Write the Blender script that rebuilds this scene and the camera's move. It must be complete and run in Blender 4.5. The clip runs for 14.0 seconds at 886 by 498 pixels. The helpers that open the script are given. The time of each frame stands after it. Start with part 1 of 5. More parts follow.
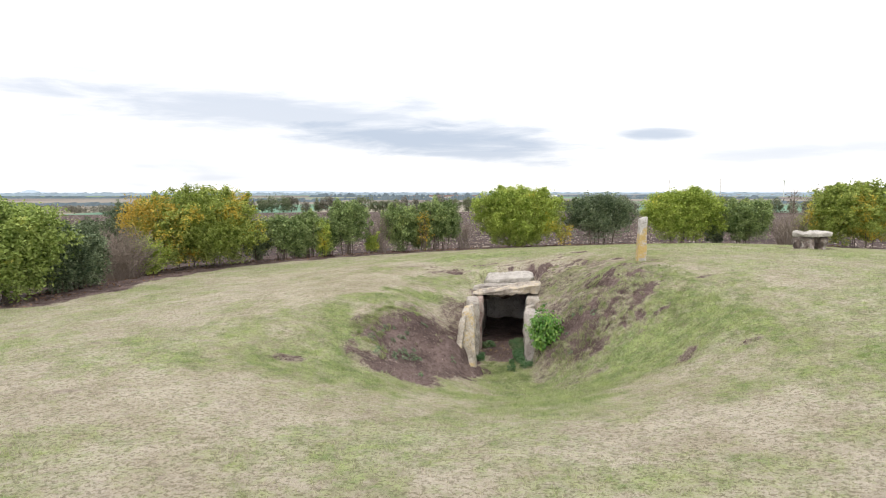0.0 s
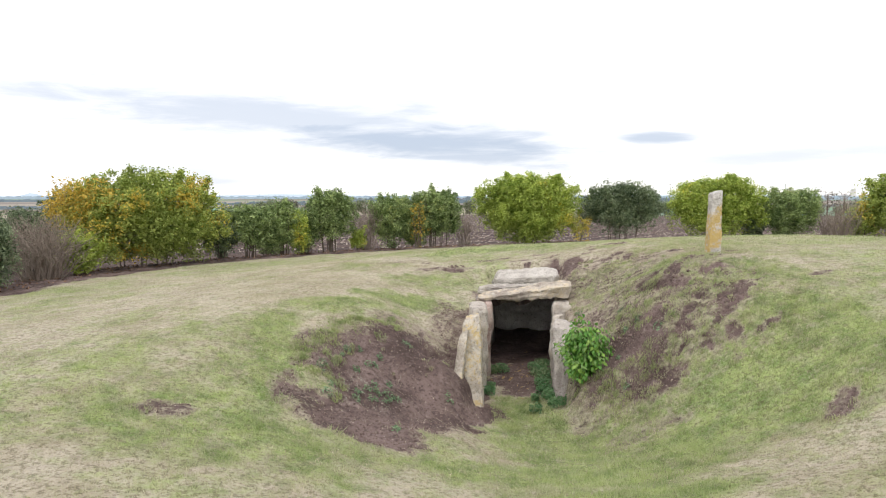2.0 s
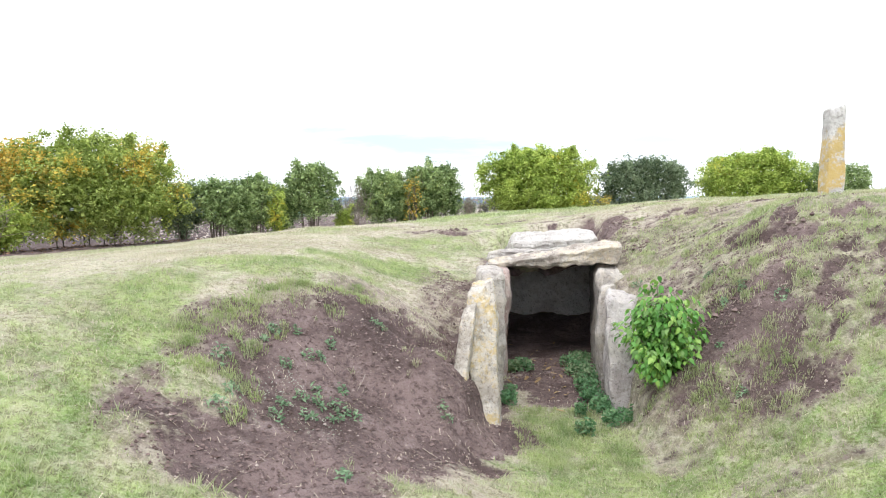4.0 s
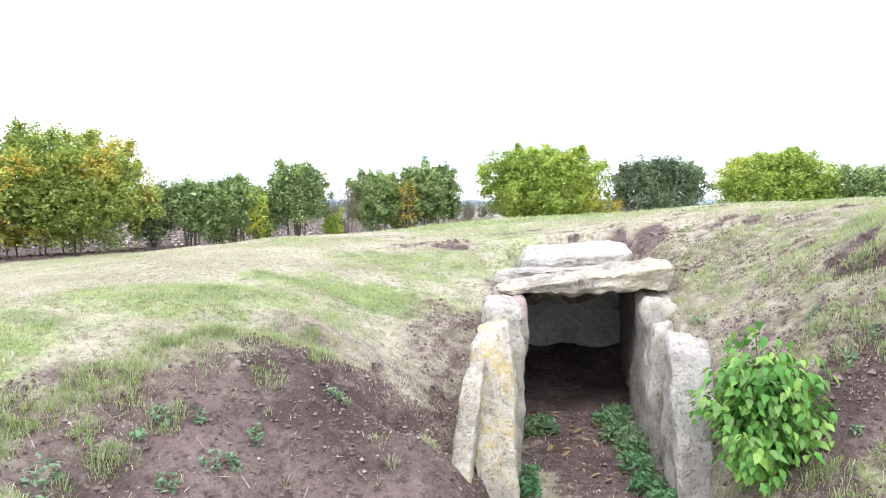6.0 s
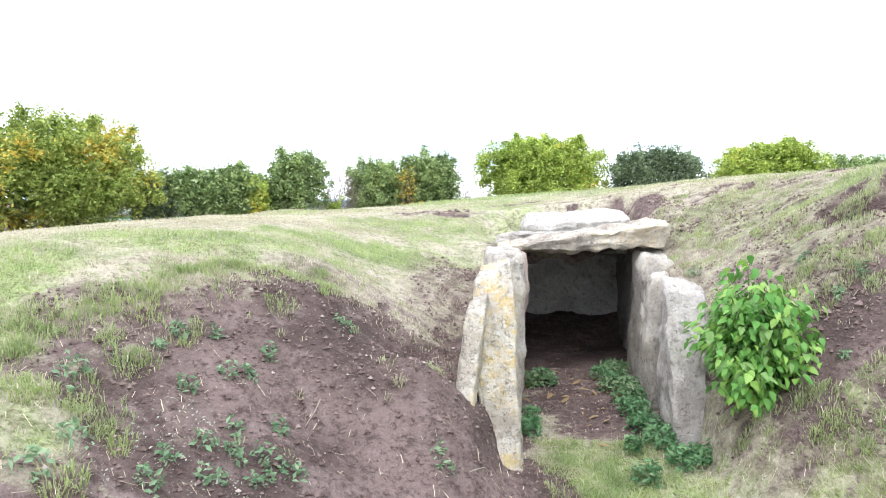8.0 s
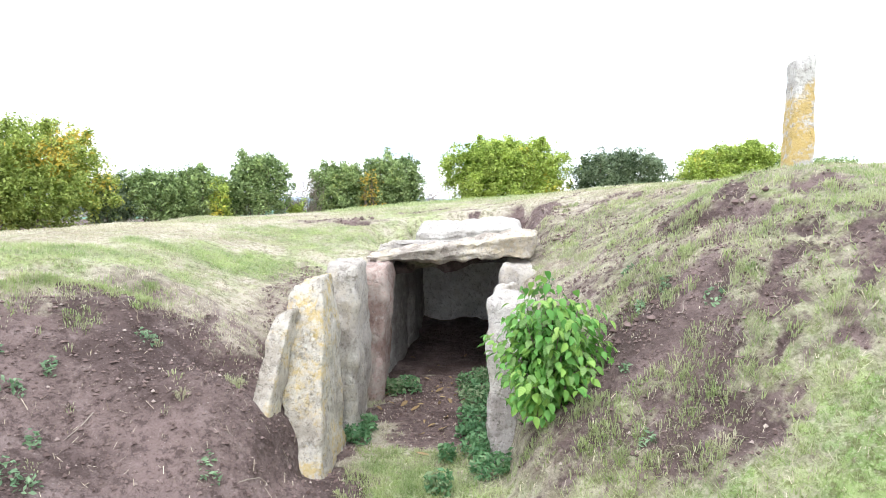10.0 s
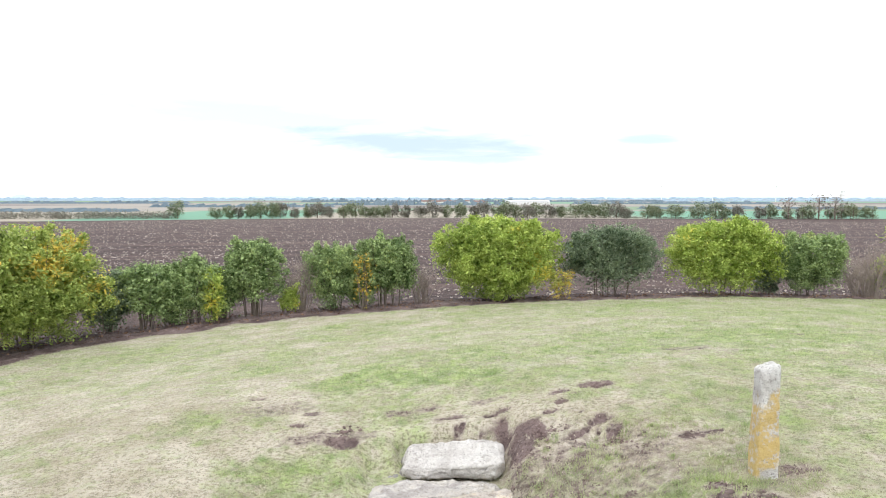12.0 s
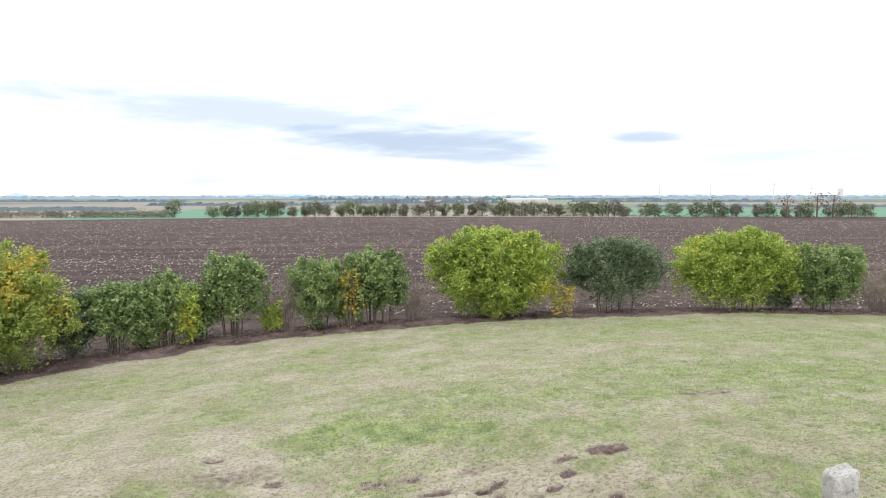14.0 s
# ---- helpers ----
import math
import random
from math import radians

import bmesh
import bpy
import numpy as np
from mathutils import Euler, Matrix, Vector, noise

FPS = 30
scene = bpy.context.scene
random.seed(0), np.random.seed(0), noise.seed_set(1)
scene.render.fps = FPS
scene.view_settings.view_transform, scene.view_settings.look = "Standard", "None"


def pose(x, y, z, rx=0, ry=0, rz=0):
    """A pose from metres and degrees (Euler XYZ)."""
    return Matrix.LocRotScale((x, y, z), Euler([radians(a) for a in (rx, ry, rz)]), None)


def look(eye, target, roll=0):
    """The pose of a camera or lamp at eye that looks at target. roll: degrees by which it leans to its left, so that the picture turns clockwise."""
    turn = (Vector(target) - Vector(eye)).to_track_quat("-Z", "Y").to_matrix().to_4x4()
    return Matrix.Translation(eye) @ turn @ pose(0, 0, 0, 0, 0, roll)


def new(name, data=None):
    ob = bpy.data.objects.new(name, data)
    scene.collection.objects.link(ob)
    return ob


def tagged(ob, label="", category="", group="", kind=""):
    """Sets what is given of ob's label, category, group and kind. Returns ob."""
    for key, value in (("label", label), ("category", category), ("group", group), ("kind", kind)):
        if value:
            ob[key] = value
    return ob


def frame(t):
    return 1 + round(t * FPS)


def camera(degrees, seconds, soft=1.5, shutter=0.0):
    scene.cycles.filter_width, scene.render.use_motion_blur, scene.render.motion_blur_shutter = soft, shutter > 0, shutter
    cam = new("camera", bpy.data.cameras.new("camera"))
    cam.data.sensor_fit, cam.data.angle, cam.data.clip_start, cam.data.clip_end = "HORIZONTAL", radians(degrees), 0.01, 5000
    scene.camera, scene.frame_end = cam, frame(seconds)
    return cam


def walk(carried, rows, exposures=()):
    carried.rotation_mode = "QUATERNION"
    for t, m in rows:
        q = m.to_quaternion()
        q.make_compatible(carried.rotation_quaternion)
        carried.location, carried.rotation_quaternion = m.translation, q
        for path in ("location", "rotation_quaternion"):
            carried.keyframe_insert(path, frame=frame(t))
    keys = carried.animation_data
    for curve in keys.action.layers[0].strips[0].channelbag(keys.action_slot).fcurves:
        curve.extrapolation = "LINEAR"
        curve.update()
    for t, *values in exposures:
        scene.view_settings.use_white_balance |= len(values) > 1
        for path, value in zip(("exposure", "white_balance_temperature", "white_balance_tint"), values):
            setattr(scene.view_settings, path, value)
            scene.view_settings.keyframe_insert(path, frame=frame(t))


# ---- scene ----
cam = camera(66.5, 14.0, soft=1.0)
METRES, EYE, TILT, LEAN, TURN = 15.0, 2.6, -4.6, 0.0, 0.0
ROWS = [
    (0.0, 0.0, 0.0, 0.0, -0.0, -0.35, 0.03),
    (0.5, -0.0001, 0.0467, 0.0082, 0.02, -0.39, 0.03),
    (1.0, 0.0022, 0.1265, 0.0166, 0.04, -0.36, 0.03),
    (1.5, 0.005, 0.2015, 0.0155, 0.06, -0.22, 0.03),
    (2.0, 0.0076, 0.2673, -0.0186, 0.06, -0.05, 0.03),
    (4.5, 0.0119, 0.5306, -0.0557, 0.07, 0.12, 0.09),
    (5.0, 0.0129, 0.5802, -0.0502, 0.06, 0.2, 0.06),
    (5.5, 0.0127, 0.5972, -0.049, 0.02, 0.25, 0.03),
    (6.0, 0.0133, 0.5956, -0.0494, -0.02, 0.32, 0.01),
    (6.5, 0.013, 0.5911, -0.0536, -0.06, 0.36, -0.01),
    (7.0, 0.0126, 0.5884, -0.0683, -0.1, 0.39, -0.0),
    (7.5, 0.0117, 0.5867, -0.0731, -0.13, 0.34, -0.01),
    (8.0, 0.011, 0.5862, -0.0727, -0.18, 0.33, -0.01),
    (8.5, 0.0191, 0.5849, -0.073, -0.17, 0.35, -0.01),
    (9.0, 0.0489, 0.5819, -0.0727, -0.15, 0.34, 0.01),
    (11.5, 0.0933, 0.569, 0.024, -0.59, 0.03, -0.07),
    (12.0, 0.0918, 0.5616, 0.1026, -0.59, 0.06, 0.05),
    (12.5, 0.0917, 0.5583, 0.1293, -0.64, 0.15, 0.06),
    (13.0, 0.0936, 0.5593, 0.1281, -0.67, 0.14, 0.11),
    (13.5, 0.0962, 0.5787, 0.1272, -0.71, 0.03, 0.12),
    (14.0, 0.1023, 0.6497, 0.1339, -0.75, -0.11, 0.12),
]
EXPOSURES = [(0.0, 0.19, 6800, 11), (2.0, 0.23, 6750, 11), (3.2, 0.6, 6400, 10), (4.5, 0.95, 6150, 10), (5.0, 1.02, 6100, 10), (9.0, 1.13, 6050, 9), (11.3, 1.14, 6150, 9), (11.6, 1.05, 6150, 9), (12.1, 0.52, 6350, 9), (12.6, 0.4, 6450, 9), (14.0, 0.3, 6450, 9)]
walk(cam, [(t, pose(0, 0, EYE, TILT, LEAN, TURN) @ pose(METRES * x, METRES * y, METRES * z, 90 + pitch, roll, yaw)) for t, x, y, z, yaw, pitch, roll in ROWS], EXPOSURES)


# ---- node helpers ----
class Nodes:
    """Short wrapper to wire shader nodes."""

    def __init__(self, tree):
        self.tree = tree
        tree.nodes.clear()

    def add(self, kind, **values):
        n = self.tree.nodes.new(kind)
        for k, v in values.items():
            setattr(n, k, v)
        return n

    def put(self, socket, v):
        if isinstance(v, bpy.types.NodeSocket):
            self.tree.links.new(v, socket)
        elif v is not None:
            if isinstance(v, tuple) and len(v) == 3 and socket.type == "RGBA":
                v = (*v, 1.0)
            socket.default_value = v

    def math(self, op, a, b=None, clamp=False):
        n = self.add("ShaderNodeMath", operation=op, use_clamp=clamp)
        self.put(n.inputs[0], a)
        if b is not None:
            self.put(n.inputs[1], b)
        return n.outputs[0]

    def mix(self, f, a, b):
        n = self.add("ShaderNodeMix", data_type="RGBA")
        self.put(n.inputs[0], f), self.put(n.inputs[6], a), self.put(n.inputs[7], b)
        return n.outputs[2]

    def noise(self, scale, detail=4.0, rough=0.55, vec=None, dist=0.0):
        n = self.add("ShaderNodeTexNoise")
        self.put(n.inputs["Scale"], scale), self.put(n.inputs["Detail"], detail)
        self.put(n.inputs["Roughness"], rough), self.put(n.inputs["Distortion"], dist)
        if vec is not None:
            self.put(n.inputs["Vector"], vec)
        return n.outputs["Fac"]

    def range(self, v, a, b, c=0.0, d=1.0):
        n = self.add("ShaderNodeMapRange", interpolation_type="SMOOTHSTEP")
        for i, u in enumerate((v, a, b, c, d)):
            self.put(n.inputs[i], u)
        return n.outputs[0]

    def scaled(self, vec, s):
        n = self.add("ShaderNodeMapping")
        self.put(n.inputs["Vector"], vec)
        n.inputs["Scale"].default_value = s
        return n.outputs[0]

    def attribute(self, name):
        return self.add("ShaderNodeAttribute", attribute_name=name).outputs["Fac"]


def material(name, rough=0.9):
    """A material with a Principled shader. Returns material, nodes, shader."""
    m = bpy.data.materials.new(name)
    m.use_nodes = True
    k = Nodes(m.node_tree)
    out, b = k.add("ShaderNodeOutputMaterial"), k.add("ShaderNodeBsdfPrincipled")
    m.node_tree.links.new(b.outputs[0], out.inputs[0])
    b.inputs["Roughness"].default_value = rough
    b.inputs["Specular IOR Level"].default_value = 0.25
    return m, k, b


def bump(k, b, height, strength, distance):
    n = k.add("ShaderNodeBump")
    n.inputs["Strength"].default_value, n.inputs["Distance"].default_value = strength, distance
    k.put(n.inputs["Height"], height)
    k.put(b.inputs["Normal"], n.outputs[0])


def thin_leaf(k, b, colour, share):
    """Lets part of the light through, as thin leaves do."""
    thin, both = k.add("ShaderNodeBsdfTranslucent"), k.add("ShaderNodeMixShader")
    out = k.tree.nodes["Material Output"].inputs[0]
    k.put(thin.inputs[0], colour)
    both.inputs[0].default_value = share
    k.tree.links.new(b.outputs[0], both.inputs[1])
    k.tree.links.new(thin.outputs[0], both.inputs[2])
    k.tree.links.new(both.outputs[0], out)


# ---- sky and sun ----
world = bpy.data.worlds.new("overcast_sky")
scene.world = world
world.use_nodes = True
k = Nodes(world.node_tree)
way = k.add("ShaderNodeTexCoord").outputs["Generated"]
sep = k.add("ShaderNodeSeparateXYZ")
k.put(sep.inputs[0], way)
azimuth = k.math("MULTIPLY", k.math("ARCTAN2", sep.outputs[0], sep.outputs[1]), 57.2958)
height = k.math("MULTIPLY", k.math("ARCSINE", sep.outputs[2]), 57.2958)
cloud_xy = k.add("ShaderNodeCombineXYZ")
k.put(cloud_xy.inputs[0], k.math("MULTIPLY", azimuth, 0.12))
k.put(cloud_xy.inputs[1], k.math("MULTIPLY", height, 0.75))
ragged = k.noise(1.0, 7.0, 0.6, cloud_xy.outputs[0], 0.3)
wide = k.noise(0.35, 4.0, 0.5, cloud_xy.outputs[0], 0.2)


def cloud(az, el, wa, we, slope):
    """A ragged cloud bank round a direction, in degrees."""
    da = k.math("SUBTRACT", azimuth, az)
    de = k.math("SUBTRACT", k.math("SUBTRACT", height, el), k.math("MULTIPLY", da, slope))
    a2, e2 = k.math("DIVIDE", da, wa), k.math("DIVIDE", de, we)
    d = k.math("SQRT", k.math("ADD", k.math("MULTIPLY", a2, a2), k.math("MULTIPLY", e2, e2)))
    d = k.math("ADD", d, k.math("MULTIPLY", k.math("SUBTRACT", ragged, 0.5), 2.2))
    return k.range(d, 1.55, 0.2)


sky = k.add("ShaderNodeTexSky", sky_type="NISHITA", sun_disc=False)
sky.sun_elevation, sky.sun_rotation = radians(61), radians(196)
blue = k.add("ShaderNodeMix", data_type="RGBA", blend_type="MULTIPLY")
k.put(blue.inputs[0], 1.0), k.put(blue.inputs[6], sky.outputs[0]), k.put(blue.inputs[7], (0.12, 0.12, 0.12))
bank = k.math("MAXIMUM", cloud(-2.0, 4.3, 16.0, 1.7, -0.06), k.math("MULTIPLY", cloud(-14.0, 6.2, 20.0, 2.0, -0.06), 0.75))
small = k.math("MAXIMUM", k.math("MULTIPLY", cloud(16.8, 4.4, 3.4, 0.55, -0.03), 0.9), k.math("MULTIPLY", cloud(27.0, 2.9, 10.0, 0.8, 0.02), 0.55))
small = k.math("MAXIMUM", small, k.math("MULTIPLY", cloud(24.0, 5.2, 6.5, 0.9, 0.02), 0.4))
bank = k.math("MAXIMUM", bank, k.math("MULTIPLY", cloud(3.0, 3.1, 9.0, 0.55, -0.02), 0.9))
grey = k.math("MAXIMUM", bank, small)
grey = k.math("MAXIMUM", grey, k.math("MULTIPLY", k.range(wide, 0.52, 0.8), k.range(height, 14.0, 3.0)))
veil = k.mix(k.range(wide, 0.3, 0.75), (1.22, 1.22, 1.24), (1.06, 1.09, 1.15))
shade = k.mix(grey, veil, (0.50, 0.588, 0.74))
total = k.mix(0.9, blue.outputs[2], shade)
back, out = k.add("ShaderNodeBackground"), k.add("ShaderNodeOutputWorld")
k.put(back.inputs[0], total)
back.inputs[1].default_value = 1.0
world.node_tree.links.new(back.outputs[0], out.inputs[0])

sun = new("sun", bpy.data.lights.new("sun", "SUN"))
sun.data.energy, sun.data.angle, sun.data.color = 1.1, radians(30), (1.0, 0.97, 0.92)
sun.matrix_world = look((-2.5, -9, 17), (0, 0, 0))

# ---- lie of the land ----
_lattice = np.random.RandomState(7).rand(256, 256)


def grain(x, y, octaves=3):
    """Smooth value noise, about -1 to 1."""
    total, size, gain = 0.0, 1.0, 1.0
    for _ in range(octaves):
        u, v = x * size, y * size
        i, j = np.floor(u).astype(int), np.floor(v).astype(int)
        f, g = u - i, v - j
        f, g = f * f * (3 - 2 * f), g * g * (3 - 2 * g)
        at = lambda a, b: _lattice[a % 256, b % 256]
        low = at(i, j) * (1 - f) + at(i + 1, j) * f
        high = at(i, j + 1) * (1 - f) + at(i + 1, j + 1) * f
        total = total + gain * (2 * (low * (1 - g) + high * g) - 1)
        size, gain = size * 2.03, gain * 0.5
    return total / 1.6


def ramp(v, a, b):
    t = np.clip((v - a) / (b - a), 0, 1)
    return t * t * (3 - 2 * t)


HEDGE = [(-11.5, 11.0), (-10.6, 15.0), (-10.1, 18.0), (-9.9, 21.0), (-9.0, 24.0), (-6.6, 26.6), (-4.2, 28.2), (-1.5, 29.3), (3.4, 30.3), (8.0, 30.6), (14.0, 30.8), (19.0, 30.6), (26.0, 28.0)]
MID = (5.0, 15.0)


def _polar(x, y):
    return np.arctan2(y - MID[1], x - MID[0]), np.hypot(x - MID[0], y - MID[1])


_ring = sorted([tuple(float(v) for v in _polar(x, y)) for x, y in HEDGE] + [(-2.6, 19.0), (-1.6, 22.0), (-0.7, 22.0), (-3.14, 16.8)])


def outside(x, y):
    """Metres beyond the hedge, negative inside it."""
    a, r = _polar(x, y)
    return r - np.interp(a, [p[0] for p in _ring], [p[1] for p in _ring], period=2 * math.pi)


BUMPS = [(2.78, 10.43, 1.1, -0.145), (4.24, 9.86, 0.7, 0.138), (3.5, 13.43, 0.7, 0.14), (0.32, 10.87, 0.7, 0.132), (5.64, 11.2, 1.8, -0.114), (-2.5, 18.2, 1.8, 0.115), (2.58, 14.33, 0.7, -0.107), (0.45, 13.7, 0.45, 0.16), (2.0, 11.85, 0.35, 0.1), (0.2, 11.9, 0.36, 0.2), (1.0, 18.8, 2.0, 0.13), (-2.3, 15.6, 2.0, 0.08), (3.4, 17.0, 1.2, 0.04)]
SCARPS = [(3.08, 13.05, 0.38, 0.13, -0.9, 0.15), (2.65, 15.95, 0.25, 0.18, 0.6, 0.1), (3.15, 15.5, 0.3, 0.15, -0.9, 0.10), (-0.75, 12.62, 0.7, 0.13, 0.2, 0.08), (0.0, 12.35, 0.25, 0.2, 0.1, 0.1)]


def land(x, y):
    """Height of the ground."""
    x, y = np.asarray(x, float), np.asarray(y, float)
    c, s = math.cos(1.093), math.sin(1.093)
    u, v = (x - 6.6) * c + (y - 13.92) * s, -(x - 6.6) * s + (y - 13.92) * c
    z = -0.242 + 1.468 * np.exp(-(u / 15.57) ** 2 - (v / 11.24) ** 2)
    a, r = np.arctan2(y - 11.995, x - 1.191), np.hypot(x - 1.191, y - 11.995)
    wide = 2.722 + 0.034 * np.cos(a) - 1.318 * np.sin(a) - 1.073 * np.cos(2 * a) - 0.042 * np.sin(2 * a)
    z = z - 1.893 * np.exp(-(r / np.maximum(wide, 0.3)) ** 1.425)
    z = np.maximum(z, -0.72)
    for bx, by, size, amount in BUMPS:
        z = z + amount * np.exp(-((x - bx) ** 2 + (y - by) ** 2) / size ** 2)
    for bx, by, lx, ly, turn, amount in SCARPS:
        p, q = (x - bx) * math.cos(turn) + (y - by) * math.sin(turn), -(x - bx) * math.sin(turn) + (y - by) * math.cos(turn)
        z = z - amount * np.exp(-(p / lx) ** 2 - (q / ly) ** 2)
    near = ramp(np.hypot(x - 2, y - 13), 16, 4)
    z = z + near * (0.035 * grain(x * 1.1, y * 1.1) + 0.014 * grain(x * 5, y * 5, 2))
    worn = bare(x, y)
    z = z + worn * (0.055 * grain(x * 3.1 + 9, y * 3.1, 3) + 0.03 * np.abs(grain(x * 9, y * 9, 4))) - 0.05 * ramp(worn, 0.5, 0.95) * near
    left, right = 0.52 + 0.1 * (y - 12.6) - 0.1 * np.exp(-((y - 12.5) / 0.12) ** 2), 1.72 + 0.14 * (y - 12.6)
    loose = 0.03 + 0.1 * ramp(y, 12.45, 12.0)
    cut = ramp(x - left, -loose, 0.05) * ramp(x - right, loose, -0.05) * ramp(y, 11.5, 12.45) * (y < 14.56)
    z = z * (1 - cut) + cut * (-0.69 + 0.012 * grain(x * 6, y * 6, 2))
    roof = ramp(x, 0.45, 0.7) * ramp(x, 2.35, 2.05) * ramp(y, 14.3, 14.56) * ramp(y, 16.2, 15.7) * (y >= 14.56)
    pit = ramp(x, 0.8, 1.0) * ramp(x, 2.4, 2.02) * ramp(y, 15.4, 15.5) * ramp(y, 16.38, 16.18)
    roof = np.maximum(roof, pit)
    z = z * (1 - roof) + roof * np.minimum(z, 0.385)
    far = np.clip(outside(x, y), 0, None)
    z = z - 0.0278 * np.minimum(far, 600) + np.where(far > 0, -0.1 * ramp(far, 0, 3), 0)
    far2 = np.clip(far - 600, 0, None)
    return z - 0.0016 * np.minimum(far2, 2500)


BARE = [(-0.35, 11.65, 0.95, 0.85, 0.1, 1.0), (-0.95, 11.15, 0.5, 0.5, 0.0, 0.8), (-0.3, 12.35, 0.75, 0.28, 0.1, 0.7), (0.25, 11.9, 0.5, 0.9, 0.0, 1.0), (-0.4, 10.95, 0.8, 0.42, -0.1, 0.8), (-0.75, 10.35, 0.75, 0.42, -0.35, 0.85), (-0.2, 12.75, 0.8, 0.3, 0.0, 0.45), (-2.2, 9.5, 0.28, 0.16, 0.2, 0.6), (2.45, 12.25, 0.5, 0.6, -0.2, 0.95), (2.45, 11.7, 0.45, 0.3, 0.3, 0.7), (3.08, 13.05, 0.36, 0.2, -0.9, 0.9), (2.8, 12.5, 0.9, 0.8, 0.4, 0.5), (3.3, 11.9, 0.7, 0.4, 0.4, 0.44), (2.1, 11.6, 0.5, 0.4, 0.2, 0.42), (2.7, 13.6, 0.4, 0.5, 0.3, 0.46), (2.25, 13.3, 0.25, 0.5, 0.1, 0.55), (0.2, 13.6, 0.35, 0.8, 0.1, 0.5), (2.3, 15.0, 0.2, 0.6, 0.0, 0.5), (3.75, 11.4, 0.25, 0.12, 0.3, 0.7), (3.6, 12.0, 0.2, 0.12, 0.2, 0.6),
        (3.55, 9.65, 0.3, 0.1, 0.8, 0.65), (2.5, 15.9, 0.13, 0.22, 0.4, 0.95), (2.72, 16.3, 0.1, 0.06, 0.3, 0.9), (3.19, 15.9, 0.13, 0.06, 0.1, 0.95), (3.3, 15.6, 0.1, 0.07, 0.6, 0.9), (2.28, 15.8, 0.1, 0.3, 0.1, 0.95), (2.85, 15.6, 0.06, 0.1, 0.2, 0.9), (2.1, 16.5, 0.16, 0.06, 0.2, 0.9), (1.5, 16.55, 0.3, 0.07, 0.0, 0.75), (2.9, 16.55, 0.07, 0.05, 0.0, 0.9), (3.5, 15.35, 0.09, 0.06, 0.4, 0.85), (1.1, 16.85, 0.3, 0.12, 0.1, 0.5), (1.95, 16.95, 0.2, 0.1, 0.3, 0.45), (0.1, 16.2, 0.6, 0.2, 0.1, 0.48), (0.27, 16.1, 0.2, 0.1, 0.1, 0.85), (-0.3, 16.6, 0.12, 0.08, 0.0, 0.75), (3.4, 17.0, 0.2, 0.1, 0.0, 0.7), (5.5, 19.2, 0.45, 0.16, 0.0, 0.6), (4.1, 15.1, 0.4, 0.12, 0.1, 0.65), (4.35, 14.0, 0.35, 0.16, 0.1, 0.55), (4.8, 12.3, 0.16, 0.08, 0.2, 0.6),
        (1.25, 13.9, 0.6, 0.9, 0.0, 1.0), (9.2, 17.1, 0.8, 0.4, 0.0, 0.7), (-1.06, 17.7, 0.16, 0.08, 0.1, 0.75), (-0.7, 17.2, 0.6, 0.25, 0.3, 0.4), (7.9, 20.5, 0.2, 0.08, 0.0, 0.65), (2.0, 12.1, 0.3, 0.45, 0.0, 0.7), (4.27, 9.2, 0.2, 0.08, 0.0, 0.5), (-4.3, 7.6, 0.25, 0.1, 0.3, 0.45), (0.6, 12.9, 0.2, 0.4, 0, 0.9), (2.9, 16.9, 0.15, 0.1, 0.3, 0.65), (-0.2, 17.0, 0.12, 0.08, 0.0, 0.6), (2.2, 10.9, 0.5, 0.3, 0.5, 0.4), (1.9, 11.5, 0.3, 0.3, 0.0, 0.45)]
STRAW = [(2.5, 16.1, 1.3, 0.8, 0.1), (-2.2, 14.5, 1.5, 1.0, 0.2), (-3.2, 14.8, 2.4, 1.6, 0.3), (-2.4, 13.4, 1.0, 0.6, 0.3), (-0.1, 13.0, 1.1, 0.55, 0.1), (-0.5, 16.3, 1.0, 0.6, 0.1), (2.9, 16.2, 0.8, 0.6, 0.2), (-4.0, 12.5, 2.5, 1.4, 0.5), (-3.0, 7.5, 2.6, 1.0, 0.1), (3.3, 6.6, 1.6, 0.6, 0.2), (-3.0, 18.0, 3.0, 1.3, 0.35)]
LUSH = [(2.4, 10.9, 1.0, 0.9, 0.4), (1.3, 9.6, 1.6, 0.45, 0.05), (-1.3, 12.9, 0.9, 0.35, 0.35), (1.2, 11.2, 0.55, 0.9, 0.0), (2.9, 14.1, 0.6, 0.6, 0.3), (-0.5, 14.1, 0.8, 0.35, 0.1), (2.6, 14.6, 0.5, 0.7, 0.2), (3.4, 13.9, 0.7, 0.5, 0.2), (1.6, 8.7, 0.8, 0.25, 0.1), (0.7, 18.2, 1.3, 0.45, 0.0), (3.0, 16.6, 0.4, 0.25, 0.0), (1.1, 12.1, 0.5, 0.8, 0.0), (-1.7, 11.3, 0.3, 0.9, 0.2), (4.2, 10.6, 0.4, 1.2, 0.3), (3.1, 12.7, 0.9, 0.9, 0.3), (2.7, 11.4, 0.9, 0.9, 0.0), (3.7, 10.9, 0.9, 1.2, 0.2), (3.9, 12.6, 0.6, 0.6, 0.0)]


def _blob(x, y, ruffle, bx, by, lx, ly, turn):
    c, s = math.cos(turn), math.sin(turn)
    p, q = ((x - bx) * c + (y - by) * s) / lx, (-(x - bx) * s + (y - by) * c) / ly
    return ramp(np.sqrt(p * p + q * q) + (0.35 if lx > 0.7 else 0.75) * ruffle, 1.4, 0.6)


